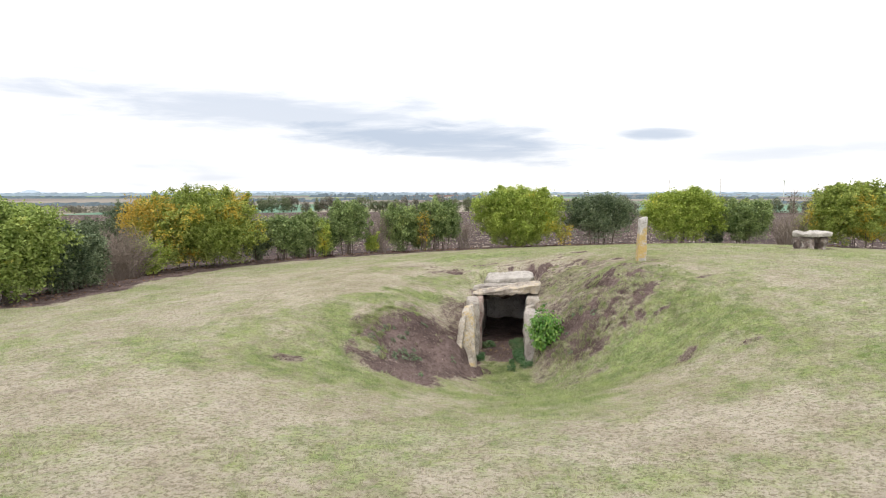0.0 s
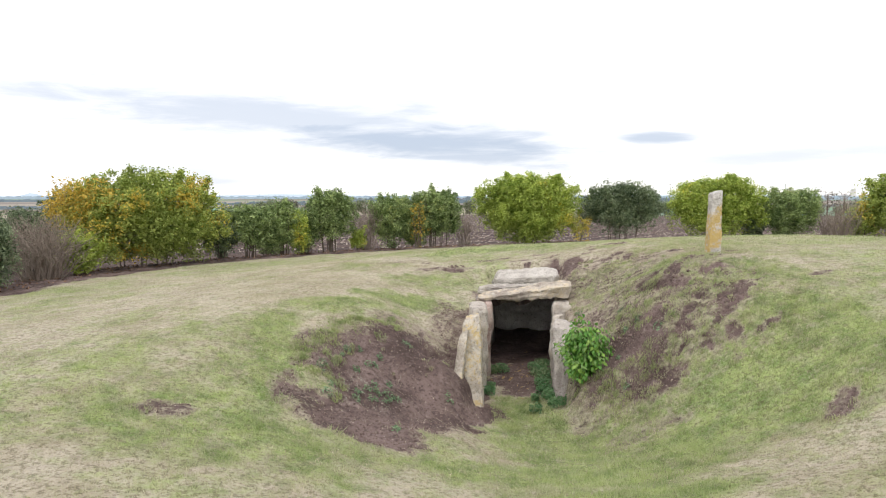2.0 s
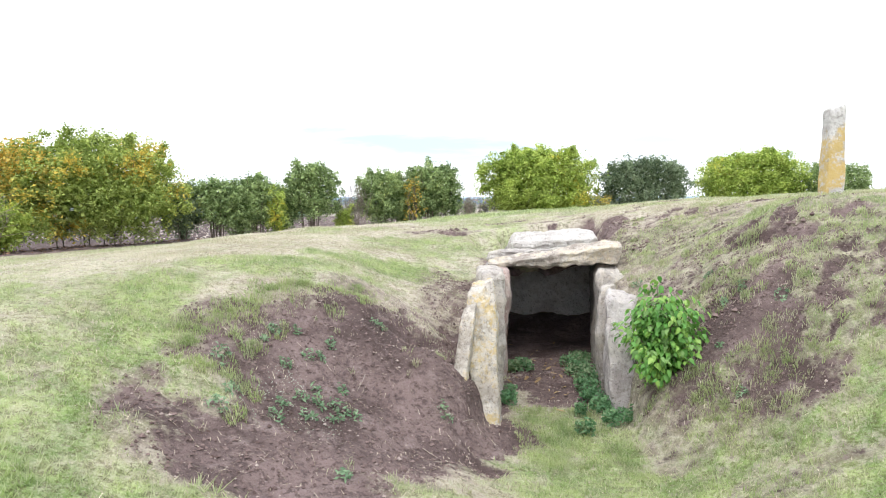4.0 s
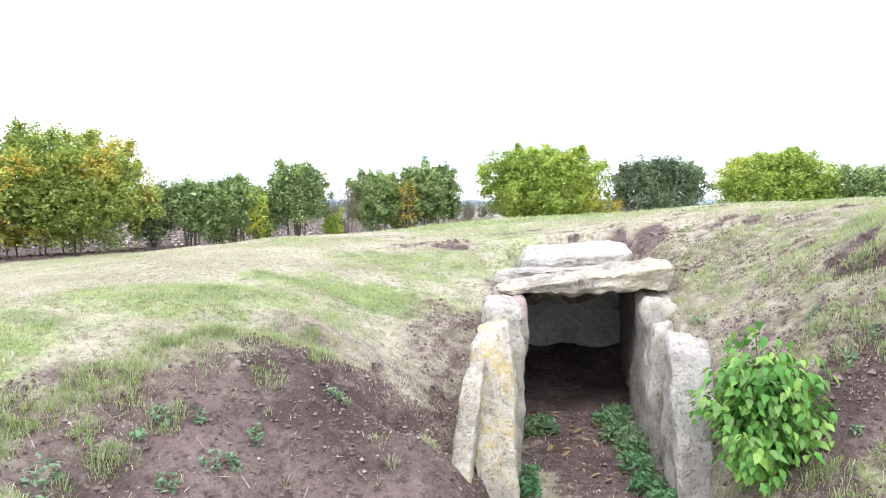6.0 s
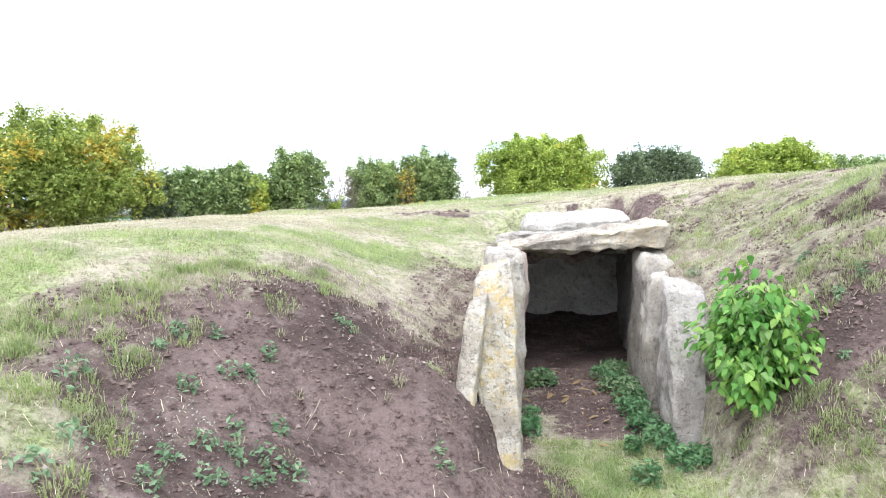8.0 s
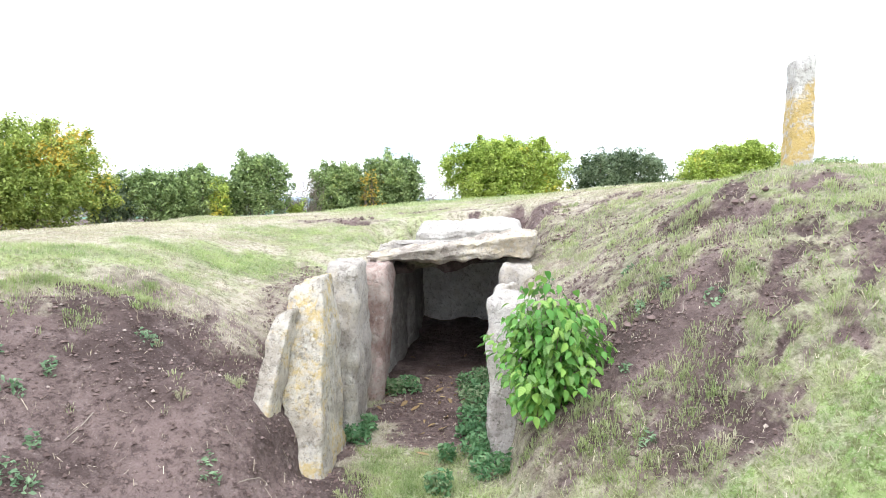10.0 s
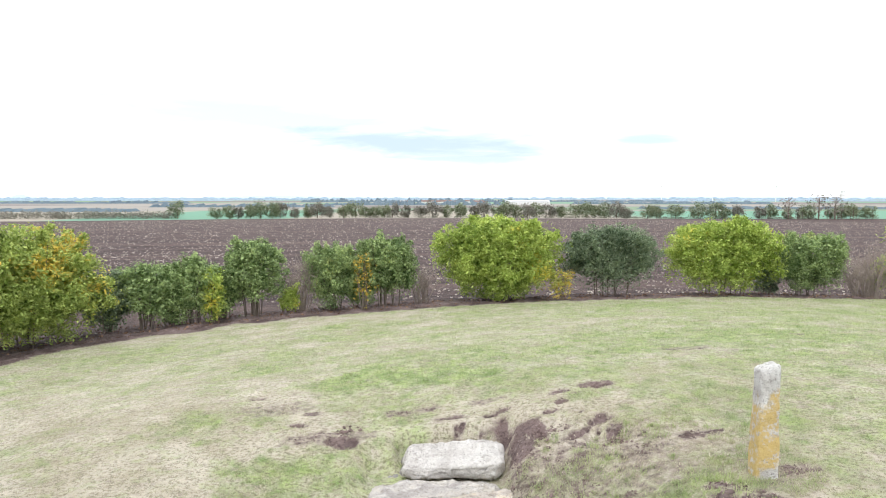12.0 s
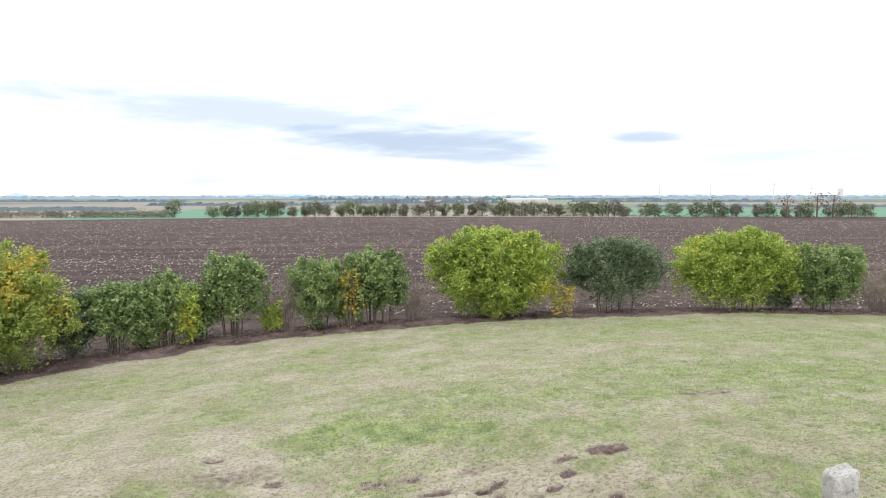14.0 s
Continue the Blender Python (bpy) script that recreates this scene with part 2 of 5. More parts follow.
def bare(x, y):
    """How bare of grass the ground is, 0 to 1."""
    x, y = np.asarray(x, float), np.asarray(y, float)
    m = np.zeros(np.broadcast(x, y).shape)
    ruffle = grain(x * 2.6, y * 2.6, 4) + 0.35 * grain(x * 11, y * 11, 2)
    for bx, by, lx, ly, turn, amount in BARE:
        m = np.maximum(m, amount * _blob(x, y, ruffle, bx, by, lx, ly, turn))
    worn = 0.27 * ramp(np.hypot(x - 2.6, (y - 13.6) * 0.8), 2.2, 1.2) + 0.12
    m = np.maximum(m, worn + 0.16 * ruffle)
    torn = ramp(np.hypot((x - 3.0) * 0.9, (y - 12.7) * 0.7), 1.5, 0.7)
    m = np.maximum(m, 0.95 * ramp(np.hypot((x - 2.5) * 0.8, (y - 16.0) * 1.1), 1.35, 0.5) * ramp(grain(x * 5.5, y * 6.5 + 4, 4), 0.2, 0.5))
    m = np.maximum(m, 0.9 * torn * ramp(grain(x * 2.7 + 2, y * 3.4, 4) + 0.25 * grain(x * 13, y * 13, 2), 0.13, 0.46))
    strip = np.abs(outside(x, y) + 0.3 + 0.3 * ramp(x, 0, -6))
    return np.clip(np.maximum(m, ramp(strip + 0.45 * grain(x * 1.2, y * 1.2), 1.3, 0.75)), 0, 1)


def lush(x, y):
    """How green the grass is, 0 (straw) to 1."""
    x, y = np.asarray(x, float), np.asarray(y, float)
    a, r = np.arctan2(y - 14, x - 6), np.hypot(x - 6, y - 14)
    ruffle = grain(x * 2.6 + 5, y * 2.6, 4)
    m = 0.40 + 0.3 * grain(x * 0.4 + 3, y * 0.4 + 8, 3) + 0.42 * grain(x * 1.5, y * 1.5, 3) + 0.22 * ruffle
    m = m + 0.2 * grain(r * 1.5, a * 4.0, 2) * ramp(r, 5, 9) + 0.16 * ramp(x, 3.5, 6.0) + 0.3 * grain(x * 6, y * 6, 2)
    for bx, by, lx, ly, turn in LUSH:
        m = m + 0.68 * _blob(x, y, ruffle, bx, by, lx, ly, turn)
    for bx, by, lx, ly, turn in STRAW:
        m = m - 0.4 * _blob(x, y, ruffle, bx, by, lx, ly, turn)
    return np.clip(m, 0, 1)


# ---- materials ----
def soil_colour(k, vec):
    damp = k.mix(k.range(k.noise(1.6, 6, 0.65, vec), 0.34, 0.66), (0.085, 0.058, 0.053), (0.232, 0.169, 0.157))
    damp = k.mix(k.math("MULTIPLY", k.range(k.noise(5, 6, 0.7, vec), 0.52, 0.7), 0.55), damp, (0.32, 0.25, 0.235))
    damp = k.mix(k.math("MULTIPLY", k.range(k.noise(20, 6, 0.75, vec), 0.5, 0.38), 0.65), damp, (0.06, 0.04, 0.036))
    return k.mix(k.math("MULTIPLY", k.range(k.noise(90, 3, 0.6, vec), 0.62, 0.72), 0.5), damp, (0.44, 0.36, 0.33))


def grass_colour(k, vec, green):
    fine = k.noise(7, 5, 0.65, vec)
    g = k.math("ADD", green, k.math("MULTIPLY", k.math("SUBTRACT", fine, 0.5), 2.3), True)
    low = k.mix(k.range(k.noise(1.3, 6, 0.7, vec), 0.3, 0.7), (0.635, 0.575, 0.475), (0.435, 0.38, 0.285))
    high = k.mix(k.range(k.noise(4, 4, 0.6, vec), 0.3, 0.7), (0.19, 0.285, 0.088), (0.415, 0.495, 0.2))
    return k.mix(g, low, high)


def place(k):
    return k.add("ShaderNodeNewGeometry").outputs["Position"]


lawn_mat, k, b = material("lawn", 0.95)
vec = place(k)
speck = k.noise(22, 4, 0.7, vec)
edge = k.math("ADD", k.attribute("bare"), k.math("MULTIPLY", k.math("SUBTRACT", k.noise(11, 6, 0.7, vec), 0.5), 1.5))
grass = grass_colour(k, vec, k.attribute("lush"))
grass = k.mix(k.range(speck, 0.53, 0.40), grass, k.mix(0.62, grass, (0.12, 0.1, 0.05)))
grass = k.mix(k.math("MULTIPLY", k.range(k.noise(60, 3, 0.65, vec), 0.5, 0.62), 0.22), grass, (0.76, 0.7, 0.55))
blotch = k.noise(2.6, 7, 0.72, vec)
grass = k.mix(k.math("MULTIPLY", k.range(blotch, 0.42, 0.3), 0.4), grass, (0.2, 0.17, 0.095))
grass = k.mix(k.math("MULTIPLY", k.range(blotch, 0.58, 0.72), 0.3), grass, (0.66, 0.61, 0.47))
dusty = k.mix(k.range(k.noise(9, 7, 0.75, vec), 0.36, 0.62), (0.17, 0.125, 0.105), (0.50, 0.43, 0.36))
grass = k.mix(k.math("MULTIPLY", k.range(edge, 0.15, 0.42), 0.65), grass, dusty)
k.put(b.inputs["Base Color"], k.mix(k.range(edge, 0.36, 0.7), grass, soil_colour(k, vec)))
bump(k, b, k.math("ADD", k.noise(38, 5, 0.7, vec), k.math("MULTIPLY", k.noise(7, 5, 0.65, vec), 2.5)), 0.8, 0.045)

blade_mat, k, b = material("grass_blade", 0.7)
vec = place(k)
lone = k.add("ShaderNodeNewGeometry").outputs["Random Per Island"]
g = k.math("ADD", k.attribute("lush"), k.math("MULTIPLY", k.math("SUBTRACT", lone, 0.5), 0.3), True)
tint = k.mix(0.24, grass_colour(k, vec, g), k.mix(k.range(lone, 0.2, 0.8), (0.3, 0.38, 0.12), (0.93, 0.88, 0.66)))
k.put(b.inputs["Base Color"], tint)
thin_leaf(k, b, tint, 0.55)

field_mat, k, b = material("ploughed_field", 0.95)
vec = place(k)
rows = k.noise(1.0, 4, 0.6, k.scaled(vec, (0.02, 0.25, 0.1)))
lines = k.noise(1.0, 5, 0.7, k.scaled(vec, (0.25, 1.6, 0.5)))
clods = k.noise(2.2, 6, 0.75, vec)
brown = k.mix(k.range(k.math("ADD", k.math("MULTIPLY", clods, 0.6), k.math("MULTIPLY", lines, 0.4)), 0.38, 0.62), (0.018, 0.012, 0.012), (0.108, 0.074, 0.067))
brown = k.mix(k.range(rows, 0.42, 0.62), brown, k.mix(0.3, brown, (0.21, 0.145, 0.12)))
stub = k.noise(1.5, 4, 0.8, k.scaled(vec, (1.7, 0.4, 1.0)))
brown = k.mix(k.range(stub, 0.63, 0.68), brown, (0.36, 0.29, 0.25))
tufts = k.noise(0.42, 8, 0.88, k.scaled(vec, (2.2, 0.16, 1.0)))
k.put(b.inputs["Base Color"], k.mix(k.range(tufts, 0.66, 0.72), brown, (0.30, 0.24, 0.21)))
bump(k, b, clods, 0.9, 0.2)

plain_mat, k, b = material("farmland", 0.95)
vec = place(k)
cells = k.add("ShaderNodeTexVoronoi")
k.put(cells.inputs["Vector"], k.scaled(vec, (0.0016, 0.0028, 0.0)))
cells.inputs["Scale"].default_value = 1.0
split = k.add("ShaderNodeSeparateColor")
k.put(split.inputs[0], cells.outputs["Color"])
tan = k.mix(split.outputs[1], (0.30, 0.275, 0.235), (0.17, 0.14, 0.135))
green = k.mix(split.outputs[2], (0.15, 0.27, 0.18), (0.19, 0.24, 0.14))
patch = k.mix(k.range(split.outputs[0], 0.55, 0.6), tan, green)
at = k.add("ShaderNodeSeparateXYZ")
k.put(at.inputs[0], vec)
meadow = k.math("MAXIMUM", k.range(at.outputs[0], -110.0, -140.0), k.range(at.outputs[0], 150.0, 230.0))
near = k.mix(k.math("MULTIPLY", meadow, k.range(at.outputs[0], -330.0, -300.0)), (0.33, 0.295, 0.235), (0.15, 0.29, 0.2))
k.put(b.inputs["Base Color"], k.mix(k.range(at.outputs[1], 900.0, 940.0), near, patch))


def stone_material(name, pale, dark, lichen, amount, white=0.3, belt=None, holes=False):
    m, k, b = material(name, 0.9)
    vec = k.add("ShaderNodeTexCoord").outputs["Object"]
    body = k.mix(k.range(k.noise(3, 8, 0.72, vec), 0.36, 0.6), dark, pale)
    body = k.mix(k.math("MULTIPLY", k.range(k.noise(11, 8, 0.75, vec), 0.53, 0.64), 0.75), body, k.mix(0.6, body, (0.17, 0.14, 0.11)))
    body = k.mix(k.math("MULTIPLY", k.range(k.noise(45, 5, 0.75, vec), 0.54, 0.64), 0.75), body, k.mix(0.7, body, (0.09, 0.07, 0.06)))
    body = k.mix(k.math("MULTIPLY", k.range(k.noise(8, 7, 0.75, k.scaled(vec, (1.0, 1.0, 0.6))), 0.52, 0.68), 0.5), body, (0.8, 0.77, 0.71))
    # Pits have no depth here: the shade inside them is painted near black.
    if holes:
        eyes = k.add("ShaderNodeTexVoronoi")
        k.put(eyes.inputs["Vector"], k.scaled(vec, (1.0, 1.0, 0.55)))
        eyes.inputs["Scale"].default_value = 9
        ragged_eye = k.math("ADD", eyes.outputs["Distance"], k.math("MULTIPLY", k.math("SUBTRACT", k.noise(20, 4, 0.6, vec), 0.5), 0.3))
        pit_shade = k.math("MULTIPLY", k.range(ragged_eye, 0.2, 0.13), k.range(k.noise(2.6, 3, 0.6, vec), 0.46, 0.54))
        body = k.mix(pit_shade, body, (0.04, 0.035, 0.032))
    crust = k.math("MULTIPLY", k.range(k.noise(3.2, 8, 0.72, vec), 0.46, 0.58), k.range(k.noise(21, 6, 0.7, vec), 0.36, 0.56))
    if belt:
        at = k.add("ShaderNodeSeparateXYZ")
        k.put(at.inputs[0], vec)
        z = k.math("ADD", at.outputs[2], k.math("MULTIPLY", k.math("SUBTRACT", k.noise(6, 4, 0.6, vec), 0.5), 0.5))
        z = k.math("SUBTRACT", z, k.math("MULTIPLY", at.outputs[0], 0.9))
        crust = k.math("MULTIPLY", k.range(z, belt[0], belt[0] + 0.1), k.range(z, belt[1] + 0.1, belt[1]))
        crust = k.math("MULTIPLY", crust, k.range(k.noise(13, 7, 0.75, vec), 0.36, 0.54))
    body = k.mix(k.math("MULTIPLY", crust, amount), body, lichen)
    spots = k.add("ShaderNodeTexVoronoi")
    k.put(spots.inputs["Vector"], vec)
    spots.inputs["Scale"].default_value = 24
    body = k.mix(k.math("MULTIPLY", k.range(spots.outputs["Distance"], 0.33, 0.2), k.math("MULTIPLY", k.range(k.noise(2.5, 2, 0.5, vec), 0.5, 0.65), white)), body, (0.72, 0.7, 0.64))
    k.put(b.inputs["Base Color"], body)
    pits = k.range(k.noise(32, 3, 0.6, vec), 0.64, 0.55)
    bump(k, b, k.math("ADD", k.noise(12, 10, 0.76, vec), k.math("MULTIPLY", pits, 0.25)), 0.9, 0.04)
    return m


pale_stone = stone_material("pale_sandstone", (0.578, 0.532, 0.486), (0.383, 0.335, 0.294), (0.7, 0.6, 0.42), 0.25)
lichen_stone = stone_material("lichened_sandstone", (0.706, 0.655, 0.580), (0.423, 0.370, 0.310), (0.64, 0.46, 0.15), 0.7, 0.9)
cap_stone = stone_material("pale_capstone", (0.689, 0.656, 0.615), (0.472, 0.435, 0.399), (0.55, 0.51, 0.45), 0.3, 0.4)
red_stone = stone_material("red_sandstone", (0.504, 0.378, 0.333), (0.275, 0.178, 0.154), (0.5, 0.45, 0.4), 0.6)
grey_stone = stone_material("grey_sandstone", (0.562, 0.523, 0.484), (0.365, 0.330, 0.302), (0.55, 0.47, 0.3), 0.2, 0.5)
# Toned down so the stone colour itself carries the chamber's inner shade.
shade_stone = stone_material("shade_toned_chamber_stone", (0.38, 0.36, 0.34), (0.25, 0.23, 0.215), (0.4, 0.37, 0.3), 0.1, 0.1)
pitted_stone = stone_material("painted_pit_sandstone", (0.576, 0.533, 0.504), (0.376, 0.330, 0.311), (0.62, 0.56, 0.46), 0.3, 0.5, None, True)
block_stone = stone_material("blotched_dark_block", (0.34, 0.26, 0.23), (0.12, 0.1, 0.09), (0.7, 0.68, 0.66), 0.5, 0.6)
lintel_mat = stone_material("weathered_lintel", (0.656, 0.590, 0.517), (0.339, 0.288, 0.244), (0.66, 0.53, 0.30), 0.45, 0.5)
back_mat = stone_material("smooth_grey_slab", (0.85, 0.83, 0.80), (0.58, 0.56, 0.53), (0.5, 0.47, 0.42), 0.3, 0.1)
menhir_stone = stone_material("ochre_lichened_menhir", (0.699, 0.681, 0.644), (0.480, 0.447, 0.422), (0.58, 0.41, 0.13), 0.9, 0.5, (0.15, 0.72))


def leaf_material(name, one, two, three, share, rough=0.55):
    """Leaf colours: mostly between one and two, a share of three."""
    m, k, b = material(name, rough)
    lone = k.add("ShaderNodeNewGeometry").outputs["Random Per Island"]
    vec = place(k)
    patch = k.noise(0.75, 3, 0.55, vec)
    lone = k.math("ADD", k.math("MULTIPLY", lone, 0.6), k.math("MULTIPLY", k.range(k.noise(3.2, 3, 0.6, vec), 0.3, 0.7), 0.4))
    c = k.mix(k.range(k.math("ADD", k.math("MULTIPLY", lone, 0.6), k.math("MULTIPLY", patch, 0.5)), 0.25, 0.85), one, two)
    f = k.range(k.math("ADD", k.math("MULTIPLY", lone, 0.3), patch), 1.0 - share * 0.6, 1.06 - share * 0.6)
    k.put(b.inputs["Base Color"], k.mix(f, c, three))
    thin_leaf(k, b, k.mix(f, c, three), 0.3)
    return m


yellow_leaf = leaf_material("turning_maple_leaf", (0.185, 0.26, 0.055), (0.55, 0.62, 0.18), (0.72, 0.55, 0.11), 0.40)
lime_leaf = leaf_material("lime_green_leaf", (0.2, 0.295, 0.05), (0.61, 0.7, 0.18), (0.74, 0.64, 0.12), 0.30)
green_leaf = leaf_material("green_hedge_leaf", (0.09, 0.15, 0.05), (0.46, 0.57, 0.24), (0.5, 0.55, 0.2), 0.3, 0.45)
maple_leaf = leaf_material("light_green_maple_leaf", (0.15, 0.23, 0.055), (0.52, 0.62, 0.2), (0.62, 0.6, 0.16), 0.2)
dark_leaf = leaf_material("dark_hedge_leaf", (0.065, 0.105, 0.055), (0.36, 0.44, 0.26), (0.4, 0.4, 0.24), 0.3, 0.45)
orange_leaf = leaf_material("orange_leaf", (0.52, 0.38, 0.07), (0.68, 0.5, 0.11), (0.4, 0.4, 0.1), 0.5)
bright_leaf = leaf_material("bright_shrub_leaf", (0.09, 0.25, 0.05), (0.2, 0.4, 0.09), (0.28, 0.46, 0.1), 0.45, 0.45)
weed_leaf = leaf_material("weed_leaf", (0.085, 0.19, 0.085), (0.21, 0.37, 0.17), (0.26, 0.33, 0.18), 0.4)
bark, k, b = material("hedge_bark", 0.9)
vec = place(k)
k.put(b.inputs["Base Color"], k.mix(k.noise(14, 4, 0.6, vec), (0.10, 0.08, 0.06), (0.24, 0.2, 0.16)))
twig_mat, k, b = material("bare_twig", 0.9)
k.put(b.inputs["Base Color"], k.mix(k.noise(9, 3, 0.6, place(k)), (0.2, 0.16, 0.13), (0.4, 0.34, 0.29)))


# ---- building helpers ----
def mesh_of(name, verts, faces, mat, smooth=False):
    me = bpy.data.meshes.new(name)
    me.from_pydata(verts, [], faces)
    me.materials.append(mat)
    if smooth:
        me.shade_smooth()
    return me


def part(name, me, parent, label=""):
    """Links a mesh as one part under a thing."""
    ob = new(name, me)
    ob.parent = parent
    return tagged(ob, label)


def thing(name, x, y, z, label, category, group=""):
    ob = new(name)
    ob.location = (x, y, z)
    return tagged(ob, label, category, group)


def leaves(centres, size, rng, droop=0.3, slim=0.5):
    """Folded leaf blades at random turns. Returns verts and faces."""
    n = len(centres)
    axis = rng.normal(size=(n, 3))
    axis[:, 2] = axis[:, 2] * 0.6 - droop
    axis /= np.linalg.norm(axis, axis=1)[:, None]
    side = np.cross(axis, rng.normal(size=(n, 3)) * (0.6, 0.6, 1.0) + (0, 0, 0.8))
    side /= np.linalg.norm(side, axis=1)[:, None] + 1e-9
    up = np.cross(side, axis)
    s = size * rng.uniform(0.65, 1.3, n)[:, None]
    base, tip = centres - axis * s * 0.5, centres + axis * s * 0.5
    left = centres + side * s * slim * 0.5 + up * s * 0.1
    right = centres - side * s * slim * 0.5 + up * s * 0.1
    verts = np.stack([base, left, tip, right], 1).reshape(-1, 3)
    return verts, np.arange(n * 4).reshape(-1, 4)


def tube(path, radii, sides=5):
    """A tapered tube along points."""
    verts, faces = [], []
    for i, (p, r) in enumerate(zip(path, radii)):
        p = Vector(p)
        d = (Vector(path[min(i + 1, len(path) - 1)]) - Vector(path[max(i - 1, 0)])).normalized()
        a = d.orthogonal().normalized()
        c = d.cross(a)
        for j in range(sides):
            t = 2 * math.pi * j / sides
            verts.append(p + (a * math.cos(t) + c * math.sin(t)) * r)
    for i in range(len(path) - 1):
        for j in range(sides):
            q = (j + 1) % sides
            faces.append((i * sides + j, i * sides + q, (i + 1) * sides + q, (i + 1) * sides + j))
    faces.append(tuple(range(sides))[::-1])
    faces.append(tuple(range((len(path) - 1) * sides, len(path) * sides)))
    return [tuple(v) for v in verts], faces


def joined(pieces):
    verts, faces = [], []
    for v, f in pieces:
        n = len(verts)
        verts += [tuple(p) for p in v]
        faces += [tuple(int(i) + n for i in q) for q in f]
    return verts, faces


# ---- ground ----
def steps(a, b, d):
    return list(np.arange(a, b - d * 0.5, d))


def outward(start, end, first, grow):
    v, d, got = start, first, []
    while v < end:
        got.append(v)
        v, d = v + d, d * grow
    return got + [end]


xs = np.array([-v for v in outward(13.0, 4500, 0.3, 1.13)][::-1] + steps(-12.8, -3.2, 0.13) + steps(-3.2, 5.6, 0.05) + steps(5.6, 17.0, 0.13) + outward(17.0, 4500, 0.3, 1.13))
ys = np.array([-v for v in outward(2.0, 600, 0.4, 1.3)][::-1] + steps(-1.8, 7.6, 0.13) + steps(7.6, 17.6, 0.05) + steps(17.6, 32.5, 0.13) + outward(32.5, 4700, 0.3, 1.1))
gx, gy = np.meshgrid(xs, ys)
gz = land(gx, gy)
nx, ny = len(xs), len(ys)
idx = np.arange(nx * ny).reshape(ny, nx)
quads = np.stack([idx[:-1, :-1], idx[:-1, 1:], idx[1:, 1:], idx[1:, :-1]], -1).reshape(-1, 4)
hq = gz.ravel()[quads]
cx, cy = gx.ravel()[quads].mean(1), gy.ravel()[quads].mean(1)
mouth = (hq.max(1) - hq.min(1) > 0.3) & (cx > 0.7) & (cx < 2.0) & (cy > 14.4) & (cy < 14.7)
quads, cx, cy = quads[~mouth], cx[~mouth], cy[~mouth]
me = bpy.data.meshes.new("ground")
me.from_pydata(np.stack([gx.ravel(), gy.ravel(), gz.ravel()], 1), [], quads)
for m in (lawn_mat, field_mat, plain_mat):
    me.materials.append(m)
beyond = outside(cx, cy)
edge_of_field = 560 + 0.06 * cx
me.polygons.foreach_set("material_index", np.where(beyond < 0.35, 0, np.where((cy < edge_of_field) & (cx < 420), 1, 2)).astype(np.int32))
for name, f in (("bare", bare), ("lush", lush)):
    me.attributes.new(name, "FLOAT", "POINT").data.foreach_set("value", f(gx.ravel(), gy.ravel()).astype(np.float32))
me.shade_smooth()
tagged(new("ground", me), "mown dry lawn mound with bare brown soil, ploughed field beyond", "ground", kind="structure")


# ---- the burial chamber ----
def stone_mesh(name, corners, mat, seed, rough=0.022, cuts=20, soft=7.0):
    """A weathered block from eight corners: four below, four above, each anticlockwise from front left."""
    bm = bmesh.new()
    bmesh.ops.create_cube(bm, size=2.0)
    bmesh.ops.subdivide_edges(bm, edges=bm.edges[:], cuts=cuts, use_grid_fill=True)
    base = sum((Vector(c) for c in corners[:4]), Vector()) / 4
    low = [Vector(c) - base for c in corners]
    for v in bm.verts:
        p = v.co
        n = sum(abs(a) ** soft for a in p) ** (1 / soft)
        p = p / max(n, 1e-6)
        u, w, h = (p.x + 1) / 2, (p.y + 1) / 2, (p.z + 1) / 2
        bot = (low[0] * (1 - u) + low[1] * u) * (1 - w) + (low[3] * (1 - u) + low[2] * u) * w
        top = (low[4] * (1 - u) + low[5] * u) * (1 - w) + (low[7] * (1 - u) + low[6] * u) * w
        v.co = bot * (1 - h) + top * h
    bm.normal_update()
    off = Vector((seed * 3.7, seed * 1.9, seed * 0.7))
    moves = [(v, v.normal * rough * (1.6 * noise.noise(v.co * 3.2 + off) + 1.1 * noise.noise(v.co * 8 + off) - 1.0 * abs(noise.noise(v.co * 15 + off)) + 0.4 * noise.noise(v.co * 34 + off))) for v in bm.verts]
    for v, d in moves:
        v.co += d
    me = bpy.data.meshes.new(name)
    bm.to_mesh(me)
    bm.free()
    me.materials.append(mat)
    me.shade_smooth()
    return me, base


def stone(name, corners, mat, seed, label, category="stone", group="", **more):
    me, base = stone_mesh(name, corners, mat, seed, **more)
    ob = new(name, me)
    ob.location = base
    return tagged(ob, label, category, group)


def upright(x0, x1, y0, y1, zb, zt, lean=0.0, back=0.0, tilt=0.0):
    """Corners of a standing slab; its top is moved by lean across and back along the passage, and tilts."""
    return [(x0, y0, zb), (x1, y0, zb), (x1, y1, zb), (x0, y1, zb),
            (x0 + lean, y0 + back, zt), (x1 + lean, y0 + back, zt), (x1 + lean, y1, zt + tilt), (x0 + lean, y1, zt + tilt)]


